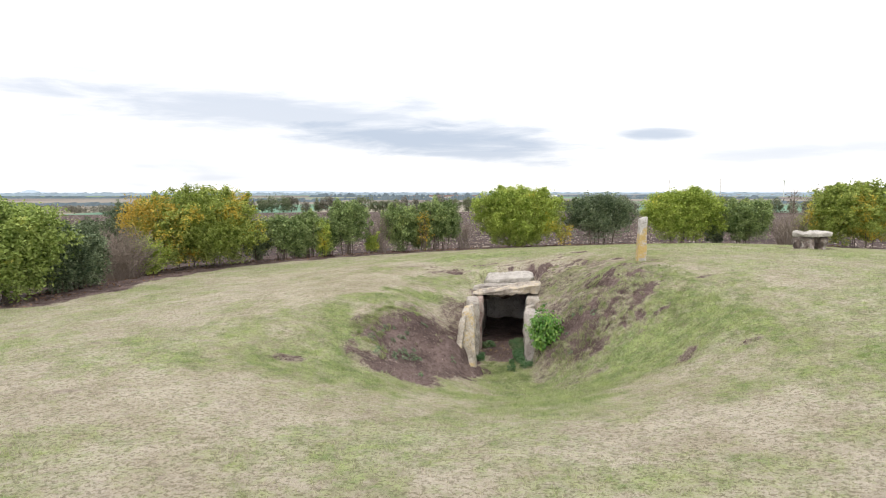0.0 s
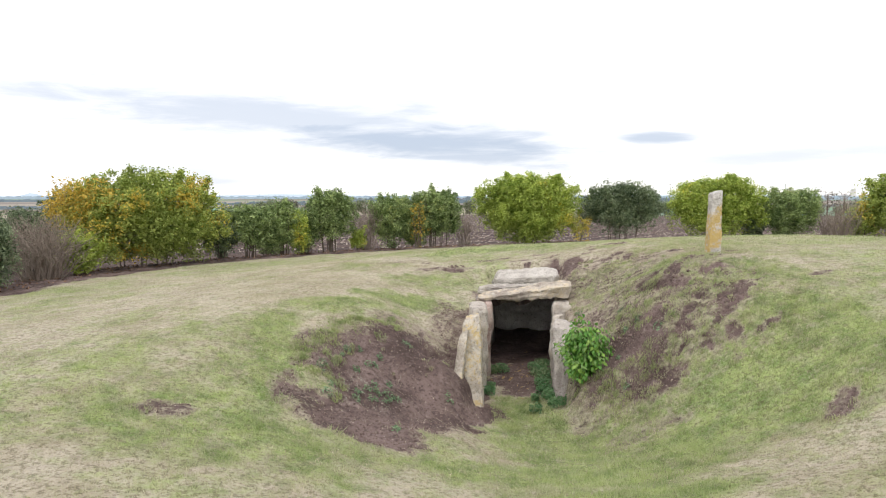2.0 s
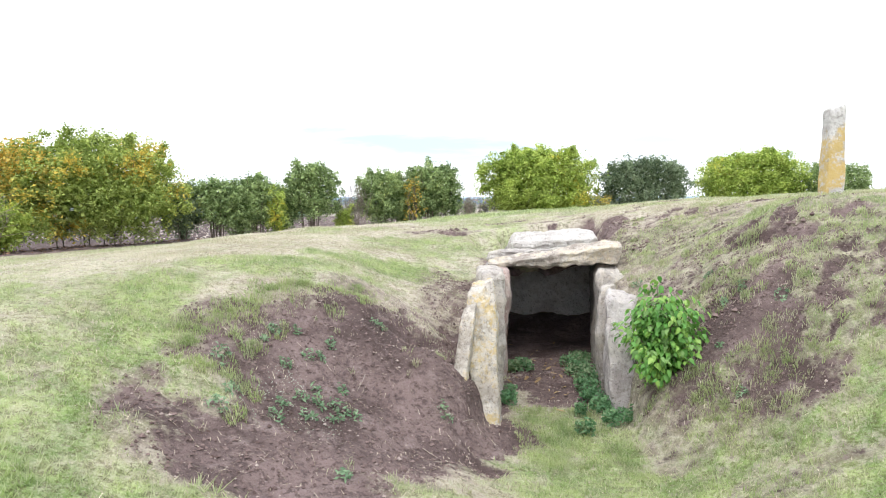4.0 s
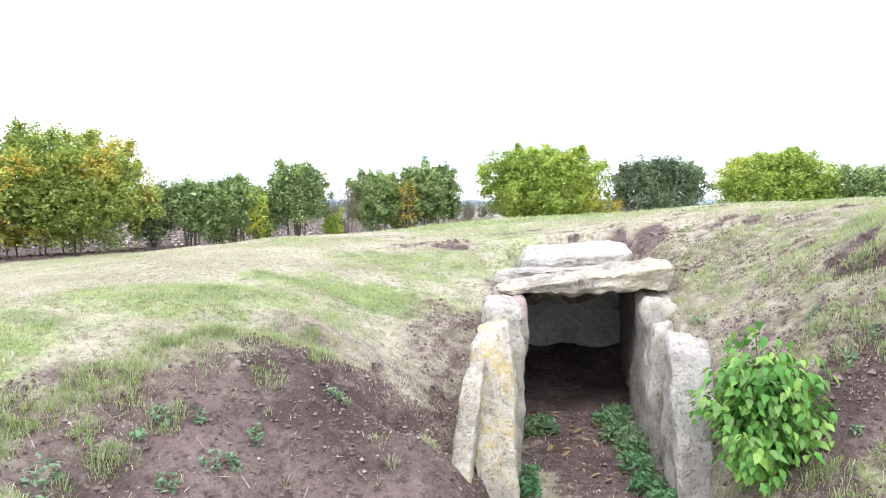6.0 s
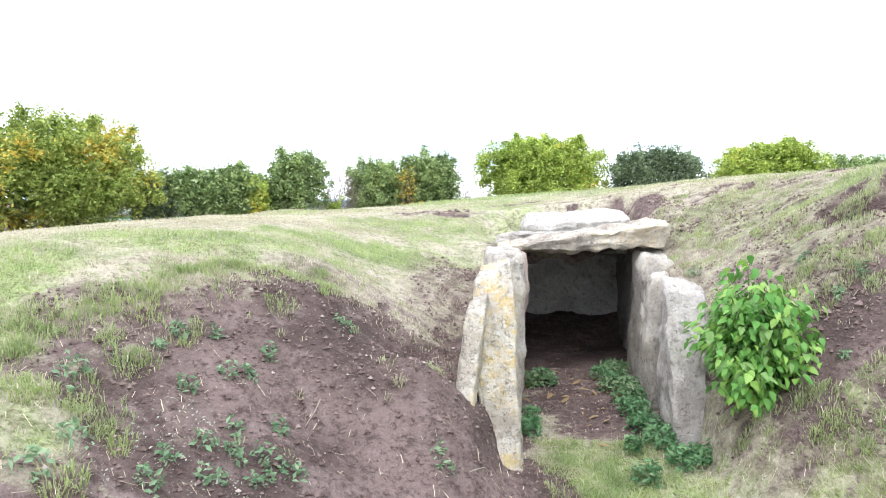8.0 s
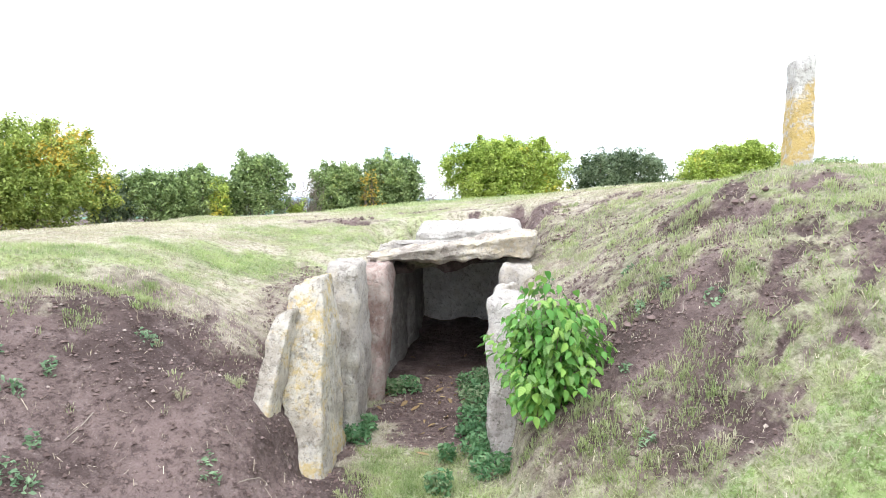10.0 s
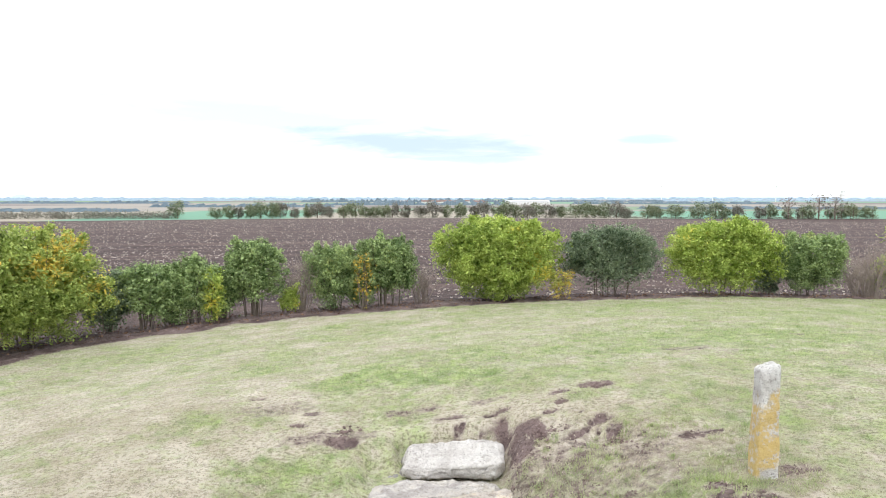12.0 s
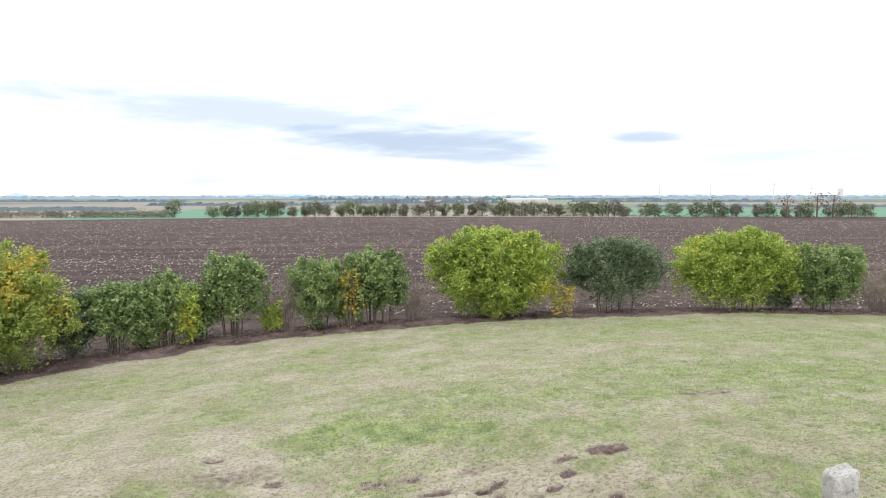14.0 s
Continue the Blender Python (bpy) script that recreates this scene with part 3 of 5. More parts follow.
WALLS = "passage wall stones"
stone("wall_stone", [(0.37, 12.05, -0.85), (0.615, 12.15, -0.85), (0.66, 12.9, -0.85), (0.42, 12.9, -0.85), (0.345, 12.55, 0.40), (0.585, 12.5, 0.475), (0.60, 12.86, 0.45), (0.40, 12.86, 0.42)], lichen_stone, 1, "tall pale sandstone slab with yellow lichen beside the passage", group=WALLS, soft=11.0, rough=0.02, cuts=28)
stone("wall_stone", [(0.17, 11.92, -0.6), (0.275, 11.92, -0.6), (0.33, 12.2, -0.6), (0.21, 12.2, -0.6), (0.30, 12.34, 0.245), (0.43, 12.36, 0.285), (0.44, 12.5, 0.28), (0.33, 12.5, 0.25)], lichen_stone, 2, "small slab leaning against a taller lichened stone", group=WALLS, rough=0.014, soft=9.0)
stone("wall_stone", upright(0.47, 0.71, 12.97, 13.76, -0.85, 0.455, 0.0, 0.04), pale_stone, 3, "narrow grey standing stone in the passage wall", group=WALLS, soft=10.0, cuts=26)
stone("wall_stone", upright(0.55, 0.79, 13.82, 14.6, -0.85, 0.385, 0.07, 0.02), red_stone, 4, "reddish flaking sandstone slab under the lintel", group=WALLS, soft=9.0)
stone("wall_stone", [(1.555, 12.5, -0.85), (1.74, 12.46, -0.85), (1.92, 13.2, -0.85), (1.64, 13.2, -0.85), (1.535, 12.85, 0.295), (1.80, 12.76, 0.215), (1.96, 13.25, 0.24), (1.67, 13.25, 0.30)], pitted_stone, 5, "grey sandstone slab with painted-on dark pits beside a green shrub", group=WALLS, soft=11.0, rough=0.018, cuts=28)
stone("wall_stone", [(1.62, 13.33, -0.85), (1.9, 13.33, -0.85), (1.96, 13.72, -0.85), (1.70, 13.72, -0.85), (1.6, 13.38, 0.25), (1.775, 13.38, 0.315), (1.88, 13.7, 0.26), (1.70, 13.7, 0.26)], pale_stone, 6, "rounded pale standing stone in the passage wall", group=WALLS, soft=6.0)
stone("wall_stone", [(1.75, 13.92, -0.85), (2.06, 13.96, -0.85), (2.12, 14.7, -0.85), (1.84, 14.7, -0.85), (1.735, 13.97, 0.385), (2.06, 14.06, 0.30), (2.14, 14.7, 0.38), (1.85, 14.7, 0.385)], pale_stone, 7, "broad pale sandstone block carrying the lintel", group=WALLS)
# Lining slabs; their dark colour paints in the shade of the chamber.
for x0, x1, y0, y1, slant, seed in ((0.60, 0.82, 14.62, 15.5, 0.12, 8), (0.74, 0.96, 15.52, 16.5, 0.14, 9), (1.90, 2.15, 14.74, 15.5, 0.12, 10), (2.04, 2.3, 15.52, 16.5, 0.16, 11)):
    stone("chamber_stone", [(x0, y0, -0.85), (x1, y0, -0.85), (x1 + slant, y1, -0.85), (x0 + slant, y1, -0.85), (x0, y0, 0.38), (x1, y0, 0.38), (x1 + slant, y1, 0.36), (x0 + slant, y1, 0.36)], shade_stone, seed, "sandstone slab lining the chamber, inner shade put into its dark colour", group="chamber wall stones")
stone("back_stone", [(0.85, 16.45, -0.85), (2.45, 16.4, -0.85), (2.45, 16.65, -0.85), (0.85, 16.68, -0.85), (0.9, 16.42, 0.36), (2.4, 16.38, 0.36), (2.4, 16.6, 0.36), (0.9, 16.62, 0.36)], back_mat, 12, "wide grey slab closing the chamber", rough=0.075, soft=9.0)
stone("lintel", [(0.70, 14.2, 0.366), (2.06, 14.28, 0.385), (2.10, 14.95, 0.38), (0.80, 14.85, 0.375), (0.60, 14.2, 0.405), (2.10, 14.22, 0.622), (2.14, 14.95, 0.62), (0.75, 14.85, 0.43)], lintel_mat, 13, "thick weathered sandstone lintel across the entrance", rough=0.032, cuts=36, soft=14.0)
stone("roof_slab", [(0.64, 14.87, 0.375), (2.1, 14.97, 0.375), (2.1, 15.42, 0.375), (0.7, 15.42, 0.375), (0.68, 14.9, 0.49), (1.8, 14.98, 0.535), (1.85, 15.42, 0.49), (0.72, 15.42, 0.45)], grey_stone, 14, "flat grey roof slab behind the lintel", soft=10.0, rough=0.03, cuts=26)
# Unseen slab, added so that no light leaks into the chamber from above.
stone("roof_slab", [(0.6, 15.55, 0.22), (2.35, 15.55, 0.22), (2.5, 16.65, 0.22), (0.6, 16.65, 0.22), (0.65, 15.6, 0.36), (2.3, 15.6, 0.36), (2.4, 16.65, 0.34), (0.65, 16.65, 0.34)], shade_stone, 15, "unseen slab added over the chamber to keep light out")
stone("capstone", [(0.97, 15.52, 0.40), (2.06, 15.52, 0.41), (2.22, 16.2, 0.38), (0.98, 16.2, 0.38), (0.95, 15.48, 0.57), (2.14, 15.50, 0.62), (2.14, 16.03, 0.715), (1.12, 16.03, 0.695)], cap_stone, 16, "large pale rounded capstone sunk in the turf", soft=5.0, rough=0.026, cuts=34)
# Added slab; its dark colour stands in for the shadow under the capstone.
stone("roof_slab", [(0.95, 15.66, 0.36), (2.0, 15.66, 0.36), (2.0, 16.2, 0.36), (0.95, 16.2, 0.36), (1.0, 15.7, 0.47), (1.95, 15.7, 0.48), (1.95, 16.2, 0.48), (1.0, 16.2, 0.47)], shade_stone, 17, "added dark slab standing in for the shadow gap under the capstone")

bm = bmesh.new()
bmesh.ops.create_grid(bm, x_segments=26, y_segments=44, size=0.5)
for v in bm.verts:
    v.co = Vector((1.5 + v.co.x * 1.9, 15.48 + v.co.y * 2.0, 0))
    v.co.z = -0.69 + 0.05 * noise.noise(v.co * 2.5) + 0.015 * noise.noise(v.co * 9) + 0.2 * max(0, v.co.y - 15.5) + 0.07 * max(0, v.co.y - 15.5) * noise.noise(v.co * 3.0) - 0.08 * max(0, 1 - (v.co.y - 14.4) / 0.3)
me = bpy.data.meshes.new("chamber_floor")
bm.to_mesh(me)
bm.free()
me.attributes.new("bare", "FLOAT", "POINT").data.foreach_set("value", np.ones(len(me.vertices), np.float32))
me.materials.append(lawn_mat)
me.shade_smooth()
tagged(new("chamber_floor", me), "dark trodden earth floor of the chamber", "floor", kind="structure")

stone("standing_stone", [(4.0, 13.88, 0.95), (4.19, 13.87, 0.95), (4.2, 14.08, 0.95), (4.01, 14.09, 0.95), (4.08, 14.0, 2.0), (4.26, 14.0, 2.06), (4.26, 14.18, 2.06), (4.09, 14.18, 2.0)], menhir_stone, 21, "slim upright menhir with ochre lichen on the lawn", "menhir", rough=0.012, cuts=14, soft=9.0)

table = thing("stone_table", 9.25, 17.0, 1.1, "low table of a rough slab on two stone blocks", "stone table")
for name, corners, mat, seed in (("slab", [(8.88, 16.68, 1.42), (9.68, 16.72, 1.44), (9.66, 17.3, 1.44), (8.9, 17.3, 1.42), (8.84, 16.66, 1.53), (9.72, 16.72, 1.56), (9.62, 17.3, 1.6), (8.95, 17.3, 1.58)], cap_stone, 31),
                                 ("block", [(8.9, 16.75, 1.02), (9.3, 16.72, 1.02), (9.3, 17.2, 1.02), (8.9, 17.2, 1.02), (8.9, 16.75, 1.44), (9.2, 16.75, 1.44), (9.2, 17.2, 1.44), (8.9, 17.2, 1.44)], block_stone, 32),
                                 ("block", [(9.4, 16.8, 1.02), (9.62, 16.8, 1.02), (9.62, 17.2, 1.02), (9.4, 17.2, 1.02), (9.42, 16.8, 1.45), (9.62, 16.8, 1.45), (9.62, 17.2, 1.45), (9.42, 17.2, 1.45)], block_stone, 33)):
    me, base = stone_mesh(name, corners, mat, seed, rough=0.03)
    ob = part(name, me, table)
    ob.location = base - Vector(table.location)


# ---- hedge ----
def shrub(name, x, y, along, across, top, mat, label, turn=0.0, seed=0, count=9000, size=0.085, low=0.25, stems=7, square=3.0, lumps=0.26):
    """A hedge shrub: stems and a crown of many small leaves in uneven clumps."""
    rng = np.random.RandomState(seed + 50)
    z0 = float(land(x, y))
    tall = top - z0
    ob = thing(name, x, y, z0, label, "shrub", "hedge shrubs")
    low = low * 0.6
    mid, half = tall * (0.95 + low) / 2, tall * (0.95 - low) / 2
    count = int(count * 2.8)
    clumps = max(60, count // 105)
    u = rng.normal(size=(clumps, 3))
    u /= (np.abs(u) ** square).sum(1)[:, None] ** (1 / square)
    f = rng.uniform(0.25, 1.0, clumps) ** 0.35 * 0.93
    f = f * (1 + lumps * grain(u[:, 0] * 2.1 + seed, u[:, 1] * 2.1 + u[:, 2] * 1.7, 2))
    squeeze = 1 - 0.06 * np.clip(-u[:, 2], 0, 1)
    c = u * f[:, None] * np.stack([along * squeeze, across * squeeze, np.full(clumps, half)], 1)
    spread = 0.085 + 0.04 * min(along, 2)
    pick = rng.randint(0, clumps, count)
    ball = rng.normal(size=(count, 3))
    ball *= (rng.rand(count) ** 0.4 / np.linalg.norm(ball, axis=1))[:, None]
    ball[:, 2] = np.where((ball[:, 2] < -0.3) & (c[pick, 2] > -0.2 * half), -ball[:, 2] * 0.8, ball[:, 2])
    p = c[pick] + ball * spread * 1.4 * (1.0, 1.0, 1.1) * rng.uniform(0.55, 1.3, clumps)[pick][:, None]
    whips = rng.randint(0, clumps, 26 + count // 500)
    whips = whips[c[whips, 2] > 0.3 * half]
    shoots = np.flatnonzero(rng.rand(count) < 0.1)
    own = whips[rng.randint(0, len(whips), len(shoots))]
    climb = rng.rand(len(shoots))
    p[shoots] = c[own] + np.stack([u[own, 0] * 0.12 * climb, u[own, 1] * 0.12 * climb, 0.04 + 0.2 * climb], 1) + np.clip(rng.normal(size=(len(shoots), 3)), -1.5, 1.5) * 0.055
    loose = np.flatnonzero(rng.rand(count) < 0.17)
    skin = rng.normal(size=(len(loose), 3))
    skin /= (np.abs(skin) ** square).sum(1)[:, None] ** (1 / square)
    skin *= (rng.uniform(0.2, 1.0, len(loose)) ** 0.5 * (1 + lumps * grain(skin[:, 0] * 2.1 + seed, skin[:, 1] * 2.1 + skin[:, 2] * 1.7, 3)))[:, None]
    p[loose] = skin * (along, across, half)
    p[:, 2] += mid
    bare_foot = (p[:, 2] < tall * (0.3 + 0.12 * grain(p[:, 0] * 1.7 + seed, p[:, 1] * 1.7))) & (rng.rand(count) < (0.68 if stems > 7 else 0.3))
    p = p[(p[:, 2] > 0.06) & ~bare_foot]
    core = rng.normal(size=(count // 6, 3))
    core /= (np.abs(core) ** square).sum(1)[:, None] ** (1 / square)
    core = core * (rng.rand(len(core)) ** 0.4 * 0.78)[:, None] * (along, across, half) + (0, 0, mid * 1.08)
    ct, st = math.cos(turn), math.sin(turn)
    p = np.stack([p[:, 0] * ct - p[:, 1] * st, p[:, 0] * st + p[:, 1] * ct, p[:, 2]], 1)
    core = np.stack([core[:, 0] * ct - core[:, 1] * st, core[:, 0] * st + core[:, 1] * ct, core[:, 2]], 1)
    (v1, f1), (v2, f2) = leaves(p, size, rng), leaves(core, size * 1.5, rng, 0.2, 0.7)
    part("crown", mesh_of("crown", np.concatenate([v1, v2]), np.concatenate([f1, f2 + len(v1)]), mat), ob)
    for _ in range(stems):
        a, r = rng.uniform(0, 6.28), rng.uniform(0.05, 0.55)
        fx, fy = math.cos(a) * along * r, math.sin(a) * across * r
        fx, fy = fx * ct - fy * st, fx * st + fy * ct
        reach = rng.uniform(0.6, 0.95) * tall
        path = [(fx * 0.75, fy * 0.75, -0.12), (fx * 0.85 + rng.normal() * 0.04, fy * 0.85, reach * 0.35), (fx * 1.1 + rng.normal() * 0.08, fy * 1.1, reach * 0.7), (fx * 1.3, fy * 1.3 + rng.normal() * 0.1, reach)]
        part("stem", mesh_of("stem", *tube(path, (0.019, 0.016, 0.011, 0.005)), bark), ob)
    return ob


def twiggy(name, x, y, wide, top, label, seed, count=90):
    """A shrub of bare twigs."""
    rng = np.random.RandomState(seed)
    z0 = float(land(x, y))
    ob = thing(name, x, y, z0, label, "shrub", "hedge shrubs")
    pieces = []
    for _ in range(count):
        a, r = rng.uniform(0, 6.28), rng.uniform(0, 1) ** 0.6 * wide
        bx, by, h = math.cos(a) * r * 0.5, math.sin(a) * r * 0.4, (top - z0) * rng.uniform(0.4, 1.0)
        path = [(bx, by, -0.05), (bx * 1.5 + rng.normal() * 0.12, by * 1.4 + rng.normal() * 0.1, h * 0.5), (bx * 2.0 + rng.normal() * 0.3, by * 1.8 + rng.normal() * 0.2, h)]
        pieces.append(tube(path, (0.009, 0.007, 0.004), 3))
        for _ in range(4):
            s = rng.uniform(0.0, 0.9)
            q = Vector(path[1]).lerp(Vector(path[2]), s)
            pieces.append(tube([q, q + Vector((rng.normal() * 0.2, rng.normal() * 0.16, rng.uniform(0.02, 0.3)))], (0.006, 0.003), 3))
    part("brushwood", mesh_of("brushwood", *joined(pieces), twig_mat), ob)
    return ob


maple = shrub("maple_shrub", -8.7, 24.2, 2.4, 1.6, 2.75, yellow_leaf, "big rounded maple shrub turning yellow in the hedge", 0.95, 1, 17000, 0.09, 0.04)
gold_rng = np.random.RandomState(8)
gold = np.concatenate([np.clip(gold_rng.normal(size=(260, 3)), -1.8, 1.8) * 0.2 + c for c in ((-1.75, -1.7, 1.85), (-1.5, -1.95, 1.55), (-1.3, -1.8, 2.1), (-1.0, -1.9, 1.85), (-1.95, -1.35, 1.6), (-0.7, -1.75, 2.2), (-1.6, -1.4, 2.25), (-1.1, -2.05, 1.4), (-0.3, -1.7, 1.9))])
part("turned_branch", mesh_of("turned_branch", *leaves(gold, 0.1, gold_rng), orange_leaf), maple, "orange-yellow autumn leaves")
shrub("hedge_shrub", -6.35, 26.5, 0.7, 0.6, 1.75, green_leaf, "thin green shrub with bare stems in the hedge", 0.7, 2, 2600, 0.085, 0.2, 12)
shrub("hedge_shrub", -5.4, 27.3, 0.75, 0.6, 1.8, green_leaf, "thin green shrub with bare stems in the hedge", 0.6, 3, 3000, 0.085, 0.2, 12)
shrub("hedge_shrub", -4.85, 27.3, 0.3, 0.3, 1.5, lime_leaf, "slender light green shrub in the hedge", 0.0, 4, 1000, 0.08, 0.05, 3)
shrub("hedge_shrub", -3.95, 28.3, 0.95, 0.8, 2.25, green_leaf, "green shrub on a fan of grey stems", 0.3, 5, 4200, 0.085, 0.34, 12)
twiggy("bare_shrub", -2.75, 28.8, 0.6, 1.8, "leafless brown twigs between green shrubs", 6, 60)
shrub("hedge_shrub", -1.75, 29.2, 0.95, 0.75, 2.05, green_leaf, "dense dark green shrub in the hedge", 0.2, 7, 7000, 0.075, 0.12, 8)
shrub("hedge_shrub", -0.15, 29.6, 0.95, 0.75, 2.3, green_leaf, "loose green shrub in the hedge", 0.2, 8, 5500, 0.085, 0.2, 10)
shrub("hedge_shrub", -0.8, 28.75, 0.32, 0.25, 1.85, orange_leaf, "spindly yellow-leaved sapling among green shrubs", 0.0, 9, 95, 0.085, 0.12, 5)
shrub("maple_shrub", 3.42, 30.3, 2.0, 1.4, 2.9, lime_leaf, "big rounded yellow-green maple shrub in the hedge", 0.05, 10, 16000, 0.09, 0.05)
shrub("hedge_shrub", 5.3, 29.5, 0.4, 0.3, 1.2, orange_leaf, "low orange-leaved sapling beside a maple shrub", 0.0, 11, 240, 0.08, 0.1, 3)
shrub("hedge_shrub", 7.1, 30.7, 1.65, 1.0, 2.6, dark_leaf, "loose dark green shrub in the hedge", 0.0, 12, 8500, 0.08, 0.16, 9)
shrub("maple_shrub", 10.85, 30.7, 1.8, 1.1, 2.75, lime_leaf, "broad flat-topped yellow-green shrub in the hedge", 0.0, 13, 14000, 0.085, 0.1, 8, 4.0, 0.12)
shrub("hedge_shrub", 13.75, 30.7, 1.25, 0.9, 2.3, green_leaf, "rounded dark green shrub in the hedge", 0.0, 14, 6500, 0.075, 0.14)
twiggy("bare_shrub", 15.7, 30.6, 1.0, 1.85, "leafless brown twigs at a gap in the hedge", 15, 130)
shrub("maple_shrub", 18.8, 30.6, 2.2, 1.5, 3.1, yellow_leaf, "tall rounded shrub turning yellow in the hedge", 0.0, 16, 12000, 0.11, 0.14)
twiggy("bare_shrub", -9.95, 20.8, 1.0, 1.5, "clipped grey leafless shrub in the hedge", 17, 260)
shrub("hedge_shrub", -9.5, 21.7, 0.6, 0.5, 0.95, lime_leaf, "low light green shrub in the hedge", 1.2, 18, 1500, 0.09, 0.1, 4)
shrub("hedge_shrub", -10.3, 18.3, 1.35, 0.85, 1.75, dark_leaf, "dense dark green shrub in the hedge", 1.4, 19, 9000, 0.08, 0.03)
shrub("maple_shrub", -10.75, 16.1, 1.9, 1.25, 2.5, maple_leaf, "tall light green maple shrub in the hedge", 1.4, 20, 10000, 0.1, 0.1)
shrub("hedge_shrub", -7.2, 26.0, 0.6, 0.55, 1.55, dark_leaf, "low dark green shrub beside a yellow maple shrub", 0.8, 22, 3000, 0.08, 0.05, 6)
shrub("hedge_shrub", -12.4, 26.2, 0.75, 0.7, 2.2, dark_leaf, "dark evergreen shrub behind the hedge", 0.0, 23, 3500, 0.08, 0.05, 3)
shrub("hedge_shrub", -13.2, 25.4, 0.8, 0.7, 1.55, dark_leaf, "low dark green shrub behind the hedge", 0.0, 24, 3000, 0.08, 0.05, 3)
shrub("hedge_shrub", 12.4, 30.9, 0.5, 0.5, 1.5, dark_leaf, "low dark shrub between two hedge shrubs", 0.0, 25, 1800, 0.08, 0.05, 4)
shrub("hedge_shrub", 16.6, 30.8, 0.6, 0.5, 1.6, yellow_leaf, "loose orange-tinged shrub in the hedge", 0.0, 26, 1500, 0.09, 0.1, 5)
shrub("hedge_shrub", -3.0, 28.6, 0.3, 0.3, 0.7, lime_leaf, "low light green shoots in the hedge", 0.0, 27, 500, 0.08, 0.05, 3)

shrub("hedge_shrub", -5.85, 26.95, 0.6, 0.5, 1.45, green_leaf, "low green shrub in the hedge", 0.6, 28, 2400, 0.08, 0.05, 5)
shrub("hedge_shrub", -4.75, 27.9, 0.55, 0.5, 1.5, green_leaf, "low green shrub in the hedge", 0.6, 29, 2200, 0.08, 0.05, 5)
shrub("hedge_shrub", -0.95, 29.5, 0.5, 0.45, 1.7, green_leaf, "green shrub filling the hedge", 0.2, 30, 2200, 0.08, 0.05, 5)
twiggy("bare_shrub", 0.95, 29.9, 0.5, 1.3, "leafless brown twigs between green shrubs", 31, 40)

# ---- shrub, weeds and litter round the entrance ----
def leaf_mesh(name, long, wide, mat, curl):
    """A pointed oval leaf with a folded midrib."""
    rows = [(-0.5, 0.0), (-0.36, 0.36), (-0.08, 0.5), (0.22, 0.33), (0.5, 0.0)]
    verts, faces = [], []
    for i, (t, w) in enumerate(rows):
        drop = -curl * (t + 0.5) ** 2 * long
        verts += [(t * long, 0, drop), (t * long, w * wide, drop + w * wide * 0.35), (t * long, -w * wide, drop + w * wide * 0.35)]
    for i in range(4):
        a, c = i * 3, i * 3 + 3
        faces += [(a, c, c + 1, a + 1), (a, a + 2, c + 2, c)]
    me = mesh_of(name, verts, faces, mat, True)
    return me


def single_leaf_material(name, one, two, rough):
    m, k, b = material(name, rough)
    lone = k.add("ShaderNodeObjectInfo").outputs["Random"]
    vec = k.add("ShaderNodeTexCoord").outputs["Object"]
    c = k.mix(lone, one, two)
    c = k.mix(k.range(k.noise(40, 3, 0.6, vec), 0.4, 0.7), c, k.mix(0.3, c, two))
    at = k.add("ShaderNodeSeparateXYZ")
    k.put(at.inputs[0], vec)
    rib = k.math("SUBTRACT", at.outputs[0], k.math("MULTIPLY", k.math("ABSOLUTE", at.outputs[1]), 0.8))
    veins = k.math("SINE", k.math("MULTIPLY", rib, 480.0))
    c = k.mix(k.math("MULTIPLY", k.range(veins, 0.55, 0.95), 0.35), c, k.mix(0.5, c, (0.5, 0.62, 0.3)))
    bump(k, b, veins, 0.35, 0.004)
    k.put(b.inputs["Base Color"], c)
    thin_leaf(k, b, c, 0.3)
    return m


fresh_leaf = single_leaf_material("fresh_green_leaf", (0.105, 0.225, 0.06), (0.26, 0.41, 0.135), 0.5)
# Young shoot-tip leaves, lightened so colour carries the shrub's bright top.
light_tip_leaf = single_leaf_material("lightened_yellow_green_leaf", (0.22, 0.39, 0.08), (0.34, 0.5, 0.13), 0.5)
rng = np.random.RandomState(77)
bush = thing("leafy_shrub", 1.88, 12.3, float(land(1.88, 12.3)), "bright green broad-leaved shrub growing beside the entrance stones", "shrub")
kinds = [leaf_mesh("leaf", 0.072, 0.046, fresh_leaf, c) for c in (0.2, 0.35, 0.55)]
tip_kinds = [leaf_mesh("leaf", 0.064, 0.038, light_tip_leaf, c) for c in (0.2, 0.45)]
spots = []
